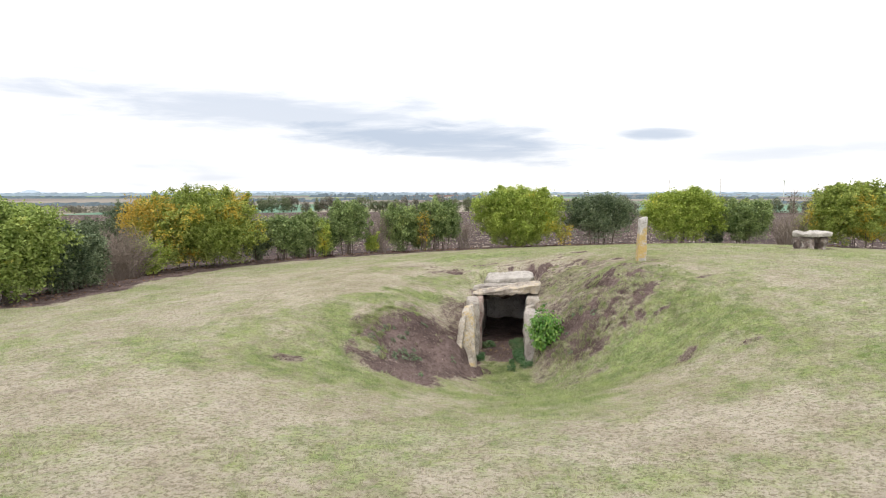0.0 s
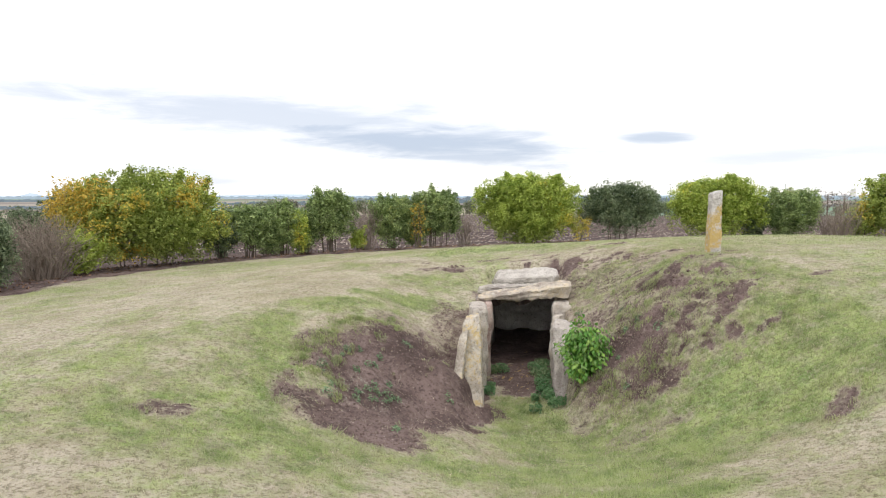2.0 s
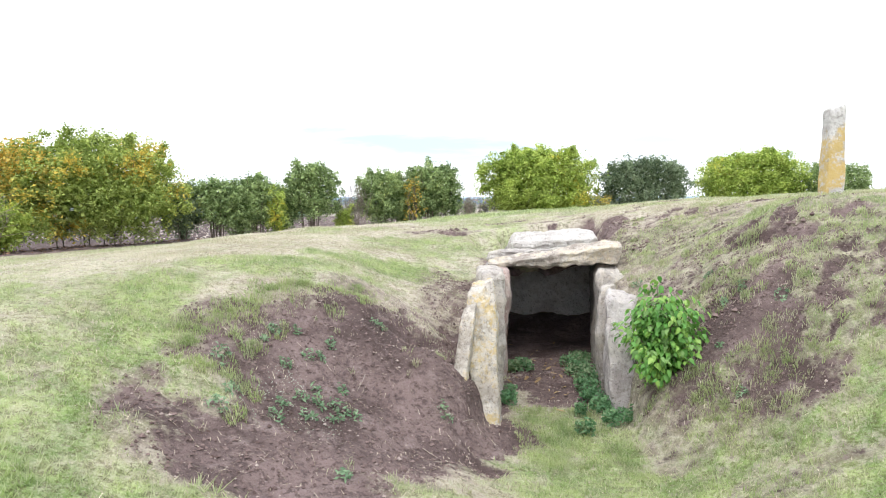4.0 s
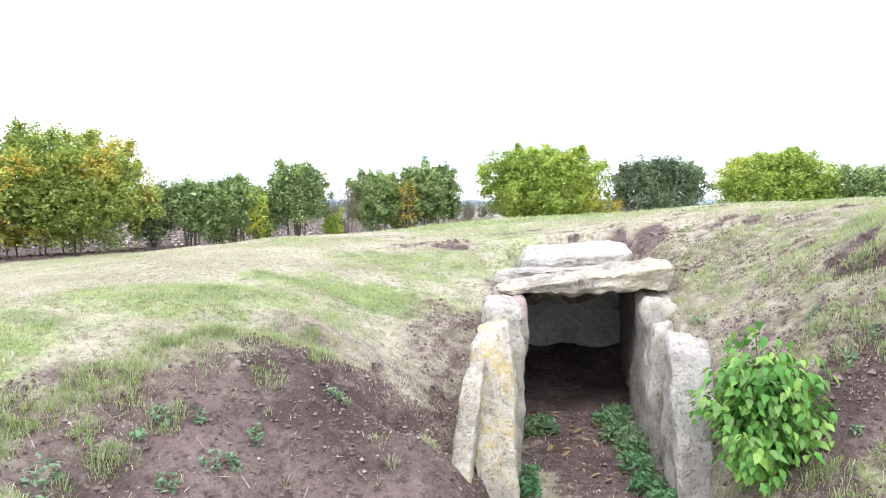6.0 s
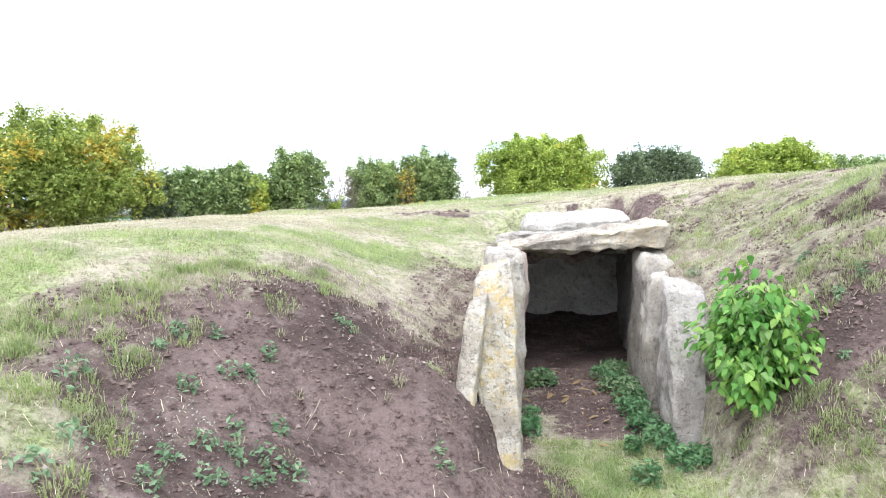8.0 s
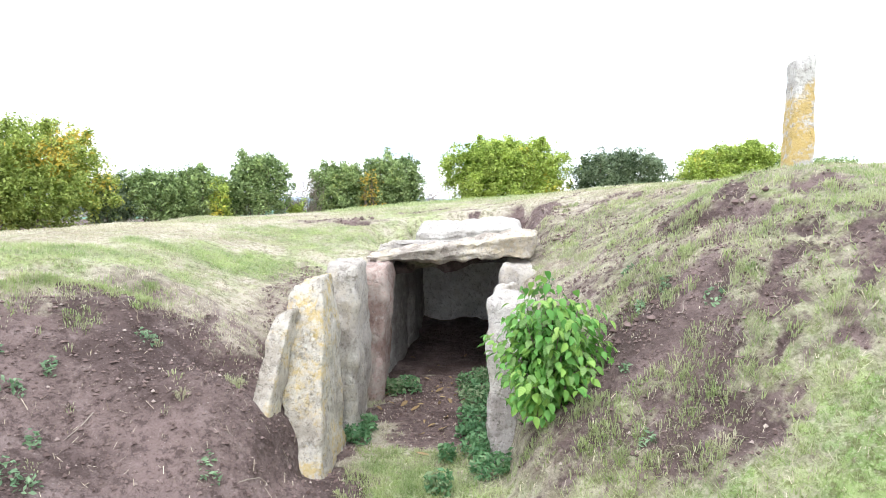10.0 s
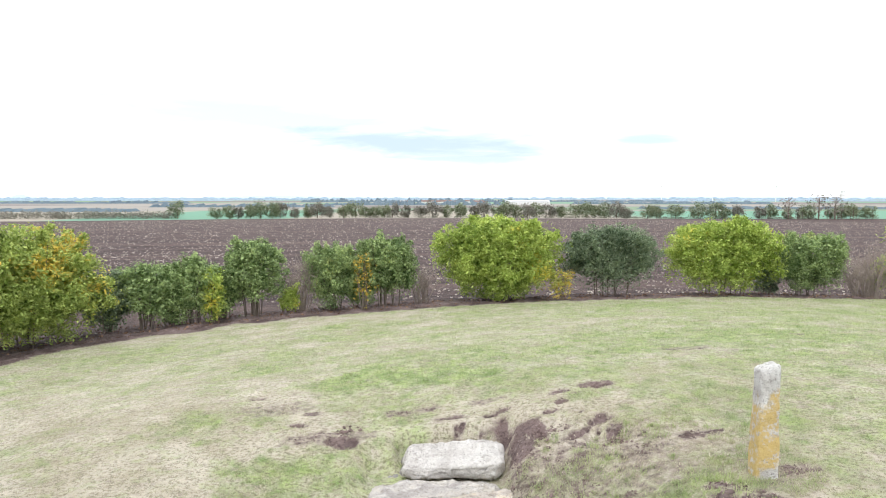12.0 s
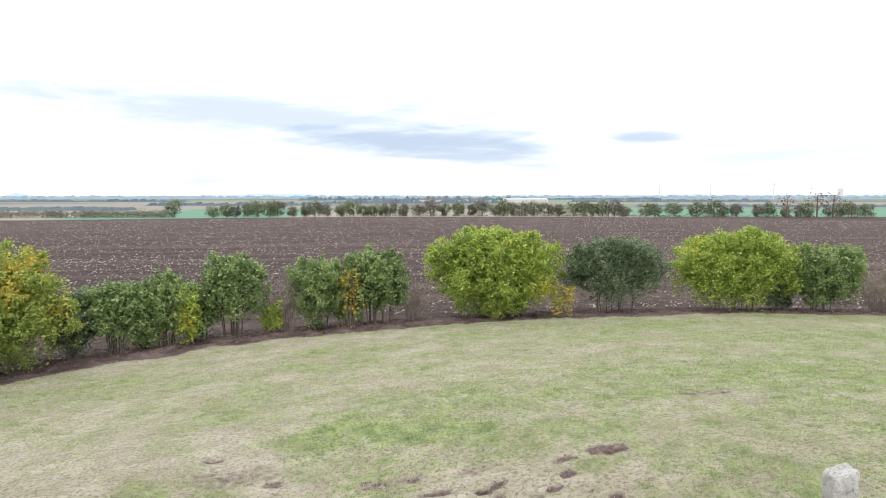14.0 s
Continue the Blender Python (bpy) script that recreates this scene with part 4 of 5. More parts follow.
for n in range(25):
    a = n * 2.4 + rng.normal() * 0.25
    lean = 0.345 * ((n + 0.4) / 25) ** 0.55 * rng.uniform(0.85, 1.12)
    tall = 0.70 * max(0.12, 1 - (lean / 0.385) ** 2) ** 0.62 * rng.uniform(0.78, 1.06)
    tip = Vector((math.cos(a) * lean, math.sin(a) * lean * 0.85, tall))
    path = [Vector((math.cos(a) * 0.05, math.sin(a) * 0.05, -0.06)), tip * 0.5 + Vector((0, 0, 0.06)), tip]
    part("stem", mesh_of("stem", *tube(path, (0.008, 0.006, 0.003), 4), bark), bush)
    for i in range(11):
        t = 1.0 if i > 8 else 0.42 + 0.15 * (i // 2) + rng.uniform(-0.03, 0.03)
        p = path[0].lerp(path[1], t * 2) if t < 0.5 else path[1].lerp(path[2], t * 2 - 1)
        b2 = a + (0.75 if i % 2 else -0.75) + rng.normal() * 0.45
        off = rng.uniform(0.05, 0.11) if i <= 8 else rng.uniform(0.02, 0.04)
        ob = part("leaf", tip_kinds[rng.randint(2)] if t > 0.98 else kinds[rng.randint(3)], bush)
        ob.location = p + Vector((math.cos(b2) * off, math.sin(b2) * off, rng.uniform(-0.02, 0.03)))
        ob.rotation_euler = (rng.normal() * 0.3, rng.uniform(0.15, 0.85), b2)
        ob.scale = [rng.uniform(0.7, 1.12)] * 3
    for i in range(84):
        spots.append(tip * rng.uniform(0.25, 1.0) + Vector(np.clip(rng.normal(size=3), -1.6, 1.6) * 0.065) - Vector((0, 0.0, 0.03)))
pieces = []
shape = [v.co.copy() for v in kinds[1].vertices]
cells = [tuple(p.vertices) for p in kinds[1].polygons]
for p in spots:
    size = rng.uniform(0.55, 0.95)
    m = Matrix.LocRotScale(p, Euler((rng.normal() * 0.4, rng.uniform(0.0, 0.9), math.atan2(p.y, p.x) + rng.normal() * 0.9)), (size, size, size))
    pieces.append(([m @ v for v in shape], cells))
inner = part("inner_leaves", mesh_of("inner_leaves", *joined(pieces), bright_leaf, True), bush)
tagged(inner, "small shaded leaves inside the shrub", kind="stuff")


def weed(x, y, wide, count, size, label, seed, name="weed", mat=None, lift=0.5):
    """A low rosette of small leaves on the ground."""
    rng = np.random.RandomState(seed)
    z = float(land(x, y))
    ob = thing(name, x, y, z, label, "weed", "weeds round the entrance")
    r = np.sqrt(rng.rand(count)) * wide
    a = rng.uniform(0, 6.28, count)
    px, py = r * np.cos(a), r * np.sin(a)
    pz = land(x + px, y + py) - z + rng.uniform(0.004, size * lift + 0.01, count) + (wide - r) * 0.25
    part("foliage", mesh_of("foliage", *leaves(np.stack([px, py, pz], 1), size, rng, 0.0, 0.5), mat or weed_leaf), ob)
    return ob


SLOPE_WEEDS = [(-0.63, 11.79, 0.085), (-0.74, 11.54, 0.1), (-0.67, 11.58, 0.08), (-1.04, 11.53, 0.07), (-0.86, 11.74, 0.06), (-0.85, 11.36, 0.09), (-1.2, 11.14, 0.12), (-1.0, 11.67, 0.08), (-1.05, 10.87, 0.12), (-1.07, 10.65, 0.12), (-0.78, 10.97, 0.09), (-0.71, 11.13, 0.1), (-0.6, 11.15, 0.11), (-0.5, 11.2, 0.12), (-0.65, 11.31, 0.07), (-0.79, 10.83, 0.1)]
SLOPE_WEEDS += [(-0.63, 10.97, 0.1), (-0.5, 11.41, 0.07), (0.17, 11.65, 0.11), (-0.34, 12.22, 0.13), (-0.39, 11.18, 0.1), (-0.49, 11.06, 0.1), (2.24, 12.1, 0.06), (2.6, 12.55, 0.08), (2.25, 11.7, 0.08), (2.75, 12.2, 0.1), (2.5, 13.0, 0.07), (-0.35, 10.45, 0.09), (2.1, 13.8, 0.12), (2.44, 12.5, 0.07)]
slope_weed = leaf_material("grey_green_weed_leaf", (0.13, 0.22, 0.12), (0.32, 0.44, 0.26), (0.36, 0.45, 0.3), 0.4)
for i, (x, y, w) in enumerate(SLOPE_WEEDS):
    weed(x, y, w * 0.52, int(16 + 210 * w), 0.032, "small grey-green weed rooted in bare soil", 300 + i, mat=slope_weed, lift=0.9)
pale_weed = leaf_material("pale_grey_weed_leaf", (0.30, 0.33, 0.25), (0.55, 0.57, 0.48), (0.6, 0.6, 0.52), 0.4)
for i, (x, y, w) in enumerate([(-0.8, 11.2, 0.14), (-0.9, 11.0, 0.12), (-0.72, 10.9, 0.14), (-0.78, 11.16, 0.12), (-0.55, 10.9, 0.12), (-0.95, 10.72, 0.1)]):
    weed(x, y, w, int(420 * w), 0.012, "sparse pale grey weed on bare soil", 350 + i, mat=pale_weed, lift=0.6)
for i, (x, y, w) in enumerate([(1.56, 14.15, 0.16), (1.55, 13.85, 0.16), (1.55, 13.55, 0.14), (1.5, 13.25, 0.12), (1.48, 12.95, 0.12), (1.52, 12.65, 0.13), (1.55, 12.35, 0.12), (1.3, 12.55, 0.05), (1.25, 12.15, 0.08), (0.72, 12.9, 0.09), (0.76, 13.1, 0.07), (0.98, 14.05, 0.13), (0.86, 14.0, 0.1), (1.66, 14.4, 0.12)]):
    weed(x, y, w, int(2300 * w), 0.042, "lush dark green weeds on the passage floor", 400 + i, lift=2.2)


# ---- far country ----
def far_tree(name, x, y, tall, wide, mat, label, seed, count=1500, thin=False):
    """A distant tree: tapered trunk, limbs and an uneven crown."""
    rng = np.random.RandomState(seed)
    ob = thing(name, x, y, float(land(x, y)), label, "tree", "trees beyond the field")
    part("trunk", mesh_of("trunk", *tube([(0, 0, -0.3), (rng.normal() * 0.2, 0, tall * 0.35), (rng.normal() * 0.4, 0, tall * 0.8)], (tall * 0.03, tall * 0.024, tall * 0.006)), bark), ob)
    if thin:
        pieces = []
        for _ in range(70):
            z, a = tall * rng.uniform(0.2, 0.85), rng.uniform(0, 6.28)
            q = Vector((0, 0, z))
            pieces.append(tube([q, q + Vector((math.cos(a) * wide * rng.uniform(0.3, 0.9), math.sin(a) * wide * 0.5, tall * rng.uniform(0.08, 0.25)))], (0.12, 0.05), 3))
        part("branchwork", mesh_of("branchwork", *joined(pieces), twig_mat), ob)
        count = count // 3
    clumps = 40
    u = rng.normal(size=(clumps, 3))
    u /= np.linalg.norm(u, axis=1)[:, None]
    c = u * (rng.uniform(0.3, 1.0, clumps) ** 0.5)[:, None] * (wide, wide, tall * 0.42) + (0, 0, tall * 0.5)
    p = c[rng.randint(0, clumps, count)] + rng.normal(size=(count, 3)) * wide * 0.19
    part("crown", mesh_of("crown", *leaves(p, tall * 0.078, rng, 0.1, 0.8), mat), ob)
    return ob


# Tree green is lightened: some distance haze sits in this leaf colour.
far_green = leaf_material("hazed_tree_leaf", (0.14, 0.18, 0.10), (0.29, 0.32, 0.19), (0.32, 0.28, 0.19), 0.4)
far_brown = leaf_material("far_scrub_leaf", (0.19, 0.18, 0.15), (0.28, 0.26, 0.21), (0.2, 0.22, 0.15), 0.4)
rng = np.random.RandomState(5)


def row_place(bearing, away):
    """A place that lies at a bearing (tangent to the right of ahead) and distance."""
    return 1.5 + bearing * away, 9.9 + away


at = -0.325
while at < 0.66:
    x, y = row_place(at, 585 + rng.normal() * 4)
    tall = rng.uniform(10.0, 15.0)
    far_tree("roadside_tree", x, y, tall, tall * rng.uniform(0.38, 0.56), far_green if rng.rand() < 0.75 else far_brown, "distant round-crowned roadside tree beyond the ploughed field", rng.randint(9999))
    at += rng.uniform(0.011, 0.022) if at < 0.25 else rng.uniform(0.012, 0.034)
x, y = row_place(-0.382, 600)
far_tree("lone_tree", x, y, 17.5, 6.5, far_green, "large distant tree at the end of a scrub row", 41, 900)
for bearing, tall, mat, thin in ((0.525, 20, far_brown, True), (0.57, 24, far_brown, True), (0.595, 22, far_brown, True), (0.546, 11, far_green, False), (0.622, 14, far_green, False), (0.652, 12, far_green, False)):
    x, y = row_place(bearing, 560)
    far_tree("tall_tree", x, y, tall, tall * (0.45 if thin else 0.3), mat, "tall sparse distant tree" if thin else "dark distant tree beyond the field", int(bearing * 1000), 360, thin)

pieces = []
for _ in range(260):
    x, y = row_place(rng.uniform(-0.66, -0.39), 600 + rng.normal() * 8)
    n = 26
    c = rng.normal(size=(n, 3)) * (2.6, 2.0, 1.5) + (x, y, float(land(x, y)) + rng.uniform(1.5, 4.5))
    pieces.append(leaves(c, 1.3, rng, 0.0, 0.8))
for _ in range(220):
    x, y = row_place(rng.uniform(-0.1, 0.66), 578 + rng.normal() * 3)
    c = rng.normal(size=(18, 3)) * (1.2, 0.8, 0.6) + (x, y, float(land(x, y)) + 0.9)
    pieces.append(leaves(c, 0.9, rng, 0.0, 0.8))
tagged(new("field_scrub", mesh_of("field_scrub", *joined(pieces), far_brown)), "low brownish scrub along the far field edge", "scrub", kind="stuff")

# Distance haze is painted into the woods as a bluish base colour.
woods_mat, k, b = material("haze_blue_woods", 0.95)
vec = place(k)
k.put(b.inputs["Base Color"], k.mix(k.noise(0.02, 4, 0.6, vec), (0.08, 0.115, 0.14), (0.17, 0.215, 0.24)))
# Farther strips: paler blue, with more of the haze in the colour.
hazy_mat, k, b = material("painted_haze_woods", 0.95)
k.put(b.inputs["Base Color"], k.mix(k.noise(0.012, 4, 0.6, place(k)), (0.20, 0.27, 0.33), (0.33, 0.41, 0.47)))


def woods(name, strips, mat, label):
    """Uneven strips of woodland: distance, from bearing, to bearing, height, seed."""
    verts, faces = [], []
    for away, a0, a1, tall, seed in strips:
        count = int(60 + 900 * (a1 - a0))
        for i in range(count + 1):
            x, y = row_place(a0 + (a1 - a0) * i / count, away)
            h = tall * (0.42 + 0.5 * float(grain(np.array(i * 0.21 + seed * 9.1), np.array(seed * 3.3), 6)))
            h = max(h, 0.3) * min(1, i / 8, (count - i) / 8) + 0.2
            z = float(land(x, y))
            n = len(verts)
            verts += [(x, y - 25, z - 2), (x, y - 12, z + h * 0.9), (x, y + 12, z + h), (x, y + 25, z - 2)]
            if i:
                faces += [(n - 4 + j, n + j, n + j + 1, n - 3 + j) for j in range(3)]
    return tagged(new(name, mesh_of(name, verts, faces, mat)), label, "woods", kind="stuff")


woods("near_woods", ((880, -0.7, -0.44, 7, 11), (1050, 0.30, 0.72, 7, 12), (1250, -0.42, -0.15, 9, 13), (1500, -0.16, 0.1, 17, 1), (1750, 0.2, 0.5, 11, 14), (1900, -0.7, -0.36, 12, 2), (2300, -0.2, 0.12, 21, 3), (2500, 0.1, 0.34, 12, 15)), woods_mat, "dark strips of woodland on the far plain, bluish haze painted in")
woods("haze_blue_woods", ((2700, 0.25, 0.75, 13, 4), (3100, -0.75, -0.3, 14, 5), (3300, -0.3, 0.06, 20, 8), (3900, -0.8, 0.0, 15, 6), (3950, 0.1, 0.8, 12, 9), (4300, -0.85, 0.85, 19, 7)), hazy_mat, "strips of woodland near the horizon, blue haze painted into their colour")

# The blue of the hills is aerial haze put into their base colour.
hill_mat, k, b = material("haze_blue_hill", 1.0)
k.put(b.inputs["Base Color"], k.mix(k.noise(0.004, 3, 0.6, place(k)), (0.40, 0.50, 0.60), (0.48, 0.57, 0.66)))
verts, faces = [], []
for i in range(201):
    q = -0.9 + 1.8 * i / 200
    x, y = row_place(q, 4550)
    h = 14 + 12 * math.exp(-((q + 0.24) / 0.09) ** 2) + 20 * math.exp(-((q + 0.61) / 0.012) ** 2) + 6 * math.exp(-((q - 0.35) / 0.2) ** 2) + 3 * float(grain(np.array(i * 0.2), np.array(1.0), 3))
    verts += [(x, y - 60, -26), (x, y, -24 + h), (x, y + 60, -26)]
    if i:
        n = len(verts) - 3
        faces += [(n - 3, n, n + 1, n - 2), (n - 2, n + 1, n + 2, n - 1)]
tagged(new("backdrop_hills", mesh_of("backdrop_hills", verts, faces, hill_mat)), "low hills on the horizon, blue haze painted into their colour", "hills", kind="structure")


def paint(name, colour, rough=0.7):
    m, k, b = material(name, rough)
    k.put(b.inputs["Base Color"], k.mix(k.noise(3, 3, 0.5, place(k)), colour, tuple(c * 0.85 for c in colour)))
    return m


white_wall, red_roof, pale_roof = paint("white_render", (0.75, 0.75, 0.73)), paint("red_tile", (0.24, 0.16, 0.14)), paint("pale_sheet_roof", (0.72, 0.74, 0.76), 0.5)


def house(name, x, y, long, deep, wall, ridge, wall_mat, roof_mat, label, group=""):
    z = float(land(x, y))
    ob = thing(name, x, y, z, label, "house", group)
    a, c = long / 2, deep / 2
    part("wall", mesh_of("wall", [(-a, -c, -1), (a, -c, -1), (a, c, -1), (-a, c, -1), (-a, -c, wall), (a, -c, wall), (a, c, wall), (-a, c, wall), (-a, 0, ridge - 0.1), (a, 0, ridge - 0.1)], [(0, 1, 5, 4), (1, 2, 6, 9, 5), (2, 3, 7, 6), (3, 0, 4, 8, 7)], wall_mat), ob)
    e = 0.4
    part("roof", mesh_of("roof", [(-a - e, -c - e, wall - 0.1), (a + e, -c - e, wall - 0.1), (a + e, 0, ridge), (-a - e, 0, ridge), (a + e, c + e, wall - 0.1), (-a - e, c + e, wall - 0.1), (-a - e, -c - e, wall - 0.3), (a + e, -c - e, wall - 0.3)], [(0, 1, 2, 3), (3, 2, 4, 5), (6, 7, 1, 0)], roof_mat), ob)
    return ob


x, y = row_place(0.135, 1650)
house("warehouse", x, y, 105, 40, 8, 10, white_wall, pale_roof, "long low white warehouse on the far plain")
for _ in range(22):
    x, y = row_place(rng.uniform(-0.06, 0.085), rng.uniform(1700, 2150))
    house("house", x, y, rng.uniform(10, 16), 9, 4.5, 8.5, white_wall, red_roof, "tiny white house with a red roof in a far village", "village houses")
for bearing in (0.334, 0.41, 0.504):
    x, y = row_place(bearing, 2600)
    mill = thing("wind_turbine", x, y, float(land(x, y)), "thin white wind turbine on the horizon", "wind turbine", "wind turbines")
    part("tower", mesh_of("tower", *tube([(0, 0, -1), (0, 0, 30), (0, 0, 60)], (2.0, 1.6, 1.2), 8), white_wall), mill)
    part("nacelle", mesh_of("nacelle", *tube([(0, -3, 60), (0, 0, 60.5), (0, 4, 60)], (1.2, 1.6, 1.0), 6), white_wall), mill)
    for i in range(3):
        a = 0.4 + bearing * 9 + i * 2.094
        part("blade", mesh_of("blade", *tube([(0, -3, 60), (math.cos(a) * 8, -3.3, 60 + math.sin(a) * 8), (math.cos(a) * 24, -3.3, 60 + math.sin(a) * 24)], (0.8, 1.0, 0.2), 4), white_wall), mill)
x, y = row_place(0.604, 4200)
plant = thing("cooling_tower", x, y, -26, "pale cooling tower far away on the horizon", "tower")
part("shell", mesh_of("shell", *tube([(0, 0, 0), (0, 0, 25), (0, 0, 45), (0, 0, 58), (0, 0, 60)], (22, 17, 14, 14.5, 2), 16), white_wall), plant)

# ---- grass, straw and crumbs of soil ----
def blades(name, x0, x1, y0, y1, per, wide, tall, mat, label, seed, fine):
    """Upright grass blades over a stretch of lawn, fewer where the ground is bare."""
    rng = np.random.RandomState(seed)
    n = int((x1 - x0) * (y1 - y0) * per)
    x, y = rng.uniform(x0, x1, n), rng.uniform(y0, y1, n)
    b, g = bare(x, y), lush(x, y)
    tuft = grain(x * 3.3, y * 3.3, 3)
    keep = (rng.rand(n) > np.clip(b * 2.6 - 0.35 - 0.6 * tuft, 0, 1)) & (outside(x, y) < -0.5)
    keep &= ~((x > 0.62) & (x < 2.12) & (y > 14.2) & (y < 16.5))
    inner = ramp(np.minimum(np.minimum(x + 4.2, 6.2 - x), np.minimum(y - 6.5, 18.5 - y)) + 0.5 * tuft, 0.0, 1.6)
    keep &= rng.rand(n) < (inner if fine else 1 - inner)
    x, y, b, g, tuft = x[keep], y[keep], b[keep], g[keep], tuft[keep]
    n = len(x)
    z = land(x, y)
    h = tall * rng.uniform(0.5, 1.3, n) * (0.45 + 0.8 * g + 0.7 * np.clip(b - 0.1, 0, 0.35) * (0.4 + g) + 0.9 * np.clip(tuft, 0, 1) ** 2)
    a, lean = rng.uniform(0, 6.28, n), rng.uniform(0.3, 1.9, n)
    dx, dy = np.cos(a), np.sin(a)
    w = wide * rng.uniform(0.6, 1.3, n)
    v = np.empty((n, 3, 3))
    v[:, 0] = np.stack([x - dy * w, y + dx * w, z - 0.004], 1)
    v[:, 1] = np.stack([x + dy * w, y - dx * w, z - 0.004], 1)
    v[:, 2] = np.stack([x + dx * h * lean, y + dy * h * lean, z + h], 1)
    me = mesh_of(name, v.reshape(-1, 3), np.arange(n * 3).reshape(-1, 3), mat)
    me.attributes.new("lush", "FLOAT", "POINT").data.foreach_set("value", np.repeat(g, 3).astype(np.float32))
    return tagged(new(name, me), label, "grass", kind="stuff")


blades("lawn_grass", -10.0, 16.5, 2.5, 31.0, 620, 0.007, 0.03, blade_mat, "short dry mown grass on the mound", 11, False)
blades("hollow_grass", -4.2, 6.2, 6.5, 18.5, 4200, 0.0036, 0.024, blade_mat, "green and straw-coloured grass round the hollow", 12, True)


def scatter_straw(n, seed):
    """Dead stalks lying on bare soil and at the edge of the turf."""
    rng = np.random.RandomState(seed)
    x, y = rng.uniform(-2.5, 4.5, n), rng.uniform(9.0, 17.5, n)
    b = bare(x, y)
    keep = (b > 0.12) & (rng.rand(n) < 0.06 + 0.94 * np.clip(1.15 - b, 0, 1)) & ~((x > 0.3) & (x < 2.2) & (y > 14.3) & (y < 16.6))
    x, y = x[keep], y[keep]
    n = len(x)
    a, l, w = rng.uniform(0, 6.28, n), 0.004 + 0.02 * rng.rand(n) ** 3, rng.uniform(0.0006, 0.0014, n)
    dx, dy = np.cos(a) * l, np.sin(a) * l
    ex, ey = -np.sin(a) * w, np.cos(a) * w
    z0, z1 = land(x - dx, y - dy) + 0.008, land(x + dx, y + dy) + 0.008 + rng.uniform(0, 0.02, n)
    v = np.stack([np.stack([x - dx - ex, y - dy - ey, z0], 1), np.stack([x - dx + ex, y - dy + ey, z0], 1), np.stack([x + dx + ex, y + dy + ey, z1], 1), np.stack([x + dx - ex, y + dy - ey, z1], 1)], 1)
    return v.reshape(-1, 3), np.arange(n * 4).reshape(-1, 4)


straw_mat, k, b = material("dead_stalk", 0.85)
lone = k.add("ShaderNodeNewGeometry").outputs["Random Per Island"]
k.put(b.inputs["Base Color"], k.mix(lone, (0.16, 0.115, 0.08), (0.72, 0.63, 0.48)))
tagged(new("dead_stalks", mesh_of("dead_stalks", *scatter_straw(60000, 21), straw_mat)), "pale dead grass stalks scattered over bare soil", "litter", kind="stuff")


def crumbs(n, seed, low, high):
    """Small clods and pebbles on bare soil."""
    rng = np.random.RandomState(seed)
    x, y = rng.uniform(-2.5, 4.5, n), rng.uniform(9.0, 17.5, n)
    keep = (bare(x, y) > 0.45) & ~((x > 0.3) & (x < 2.2) & (y > 14.5) & (y < 16.6))
    x, y = x[keep], y[keep]
    n = len(x)
    s = low + (high - low) * rng.rand(n) ** 3
    shape = np.array([(1, 0, 0), (0, 1, 0), (-1, 0, 0), (0, -1, 0), (0, 0, 0.8), (0, 0, -0.6)])
    v = shape[None] * s[:, None, None] * rng.uniform(0.6, 1.3, (n, 6, 3)) + np.stack([x, y, land(x, y) + s * 0.2], 1)[:, None]
    f = np.array([(0, 1, 4), (1, 2, 4), (2, 3, 4), (3, 0, 4), (1, 0, 5), (2, 1, 5), (3, 2, 5), (0, 3, 5)])
    return v.reshape(-1, 3), (f[None] + 6 * np.arange(n)[:, None, None]).reshape(-1, 3)


def clods(n, seed):
    """Larger broken lumps of earth where the turf has been torn open."""
    rng = np.random.RandomState(seed)
    spots = np.array([(2.65, 15.95, 0.25), (3.2, 15.4, 0.25), (3.08, 13.05, 0.3), (2.42, 15.5, 0.25), (3.4, 17.0, 0.15), (0.3, 16.4, 0.2), (2.35, 12.45, 0.3), (2.1, 15.2, 0.2), (2.4, 14.7, 0.2)])
    pick = spots[rng.randint(0, len(spots), n)]
    x, y = pick[:, 0] + rng.normal(size=n) * pick[:, 2] * 0.4, pick[:, 1] + rng.normal(size=n) * pick[:, 2] * 0.3
    s = 0.01 + 0.025 * rng.rand(n) ** 3
    shape = np.array([(1, 0, 0), (0, 1, 0), (-1, 0, 0), (0, -1, 0), (0.2, 0.1, 0.8), (0, 0, -0.6)])
    v = shape[None] * s[:, None, None] * rng.uniform(0.6, 1.3, (n, 6, 3)) + np.stack([x, y, land(x, y) + s * 0.3], 1)[:, None]
    f = np.array([(0, 1, 4), (1, 2, 4), (2, 3, 4), (3, 0, 4), (1, 0, 5), (2, 1, 5), (3, 2, 5), (0, 3, 5)])
    return v.reshape(-1, 3), (f[None] + 6 * np.arange(n)[:, None, None]).reshape(-1, 3)


crumb_mat, k, b = material("soil_crumb", 0.95)
lone = k.add("ShaderNodeNewGeometry").outputs["Random Per Island"]
k.put(b.inputs["Base Color"], k.mix(k.range(lone, 0.93, 1.0), k.mix(lone, (0.09, 0.06, 0.053), (0.24, 0.175, 0.16)), (0.42, 0.35, 0.31)))
tagged(new("soil_crumbs", mesh_of("soil_crumbs", *crumbs(90000, 31, 0.003, 0.016), crumb_mat)), "small clods and pebbles on bare brown soil", "soil", kind="stuff")

tagged(new("earth_clods", mesh_of("earth_clods", *clods(420, 33), crumb_mat)), "broken dark earth clods where the turf is torn", "soil", kind="stuff")

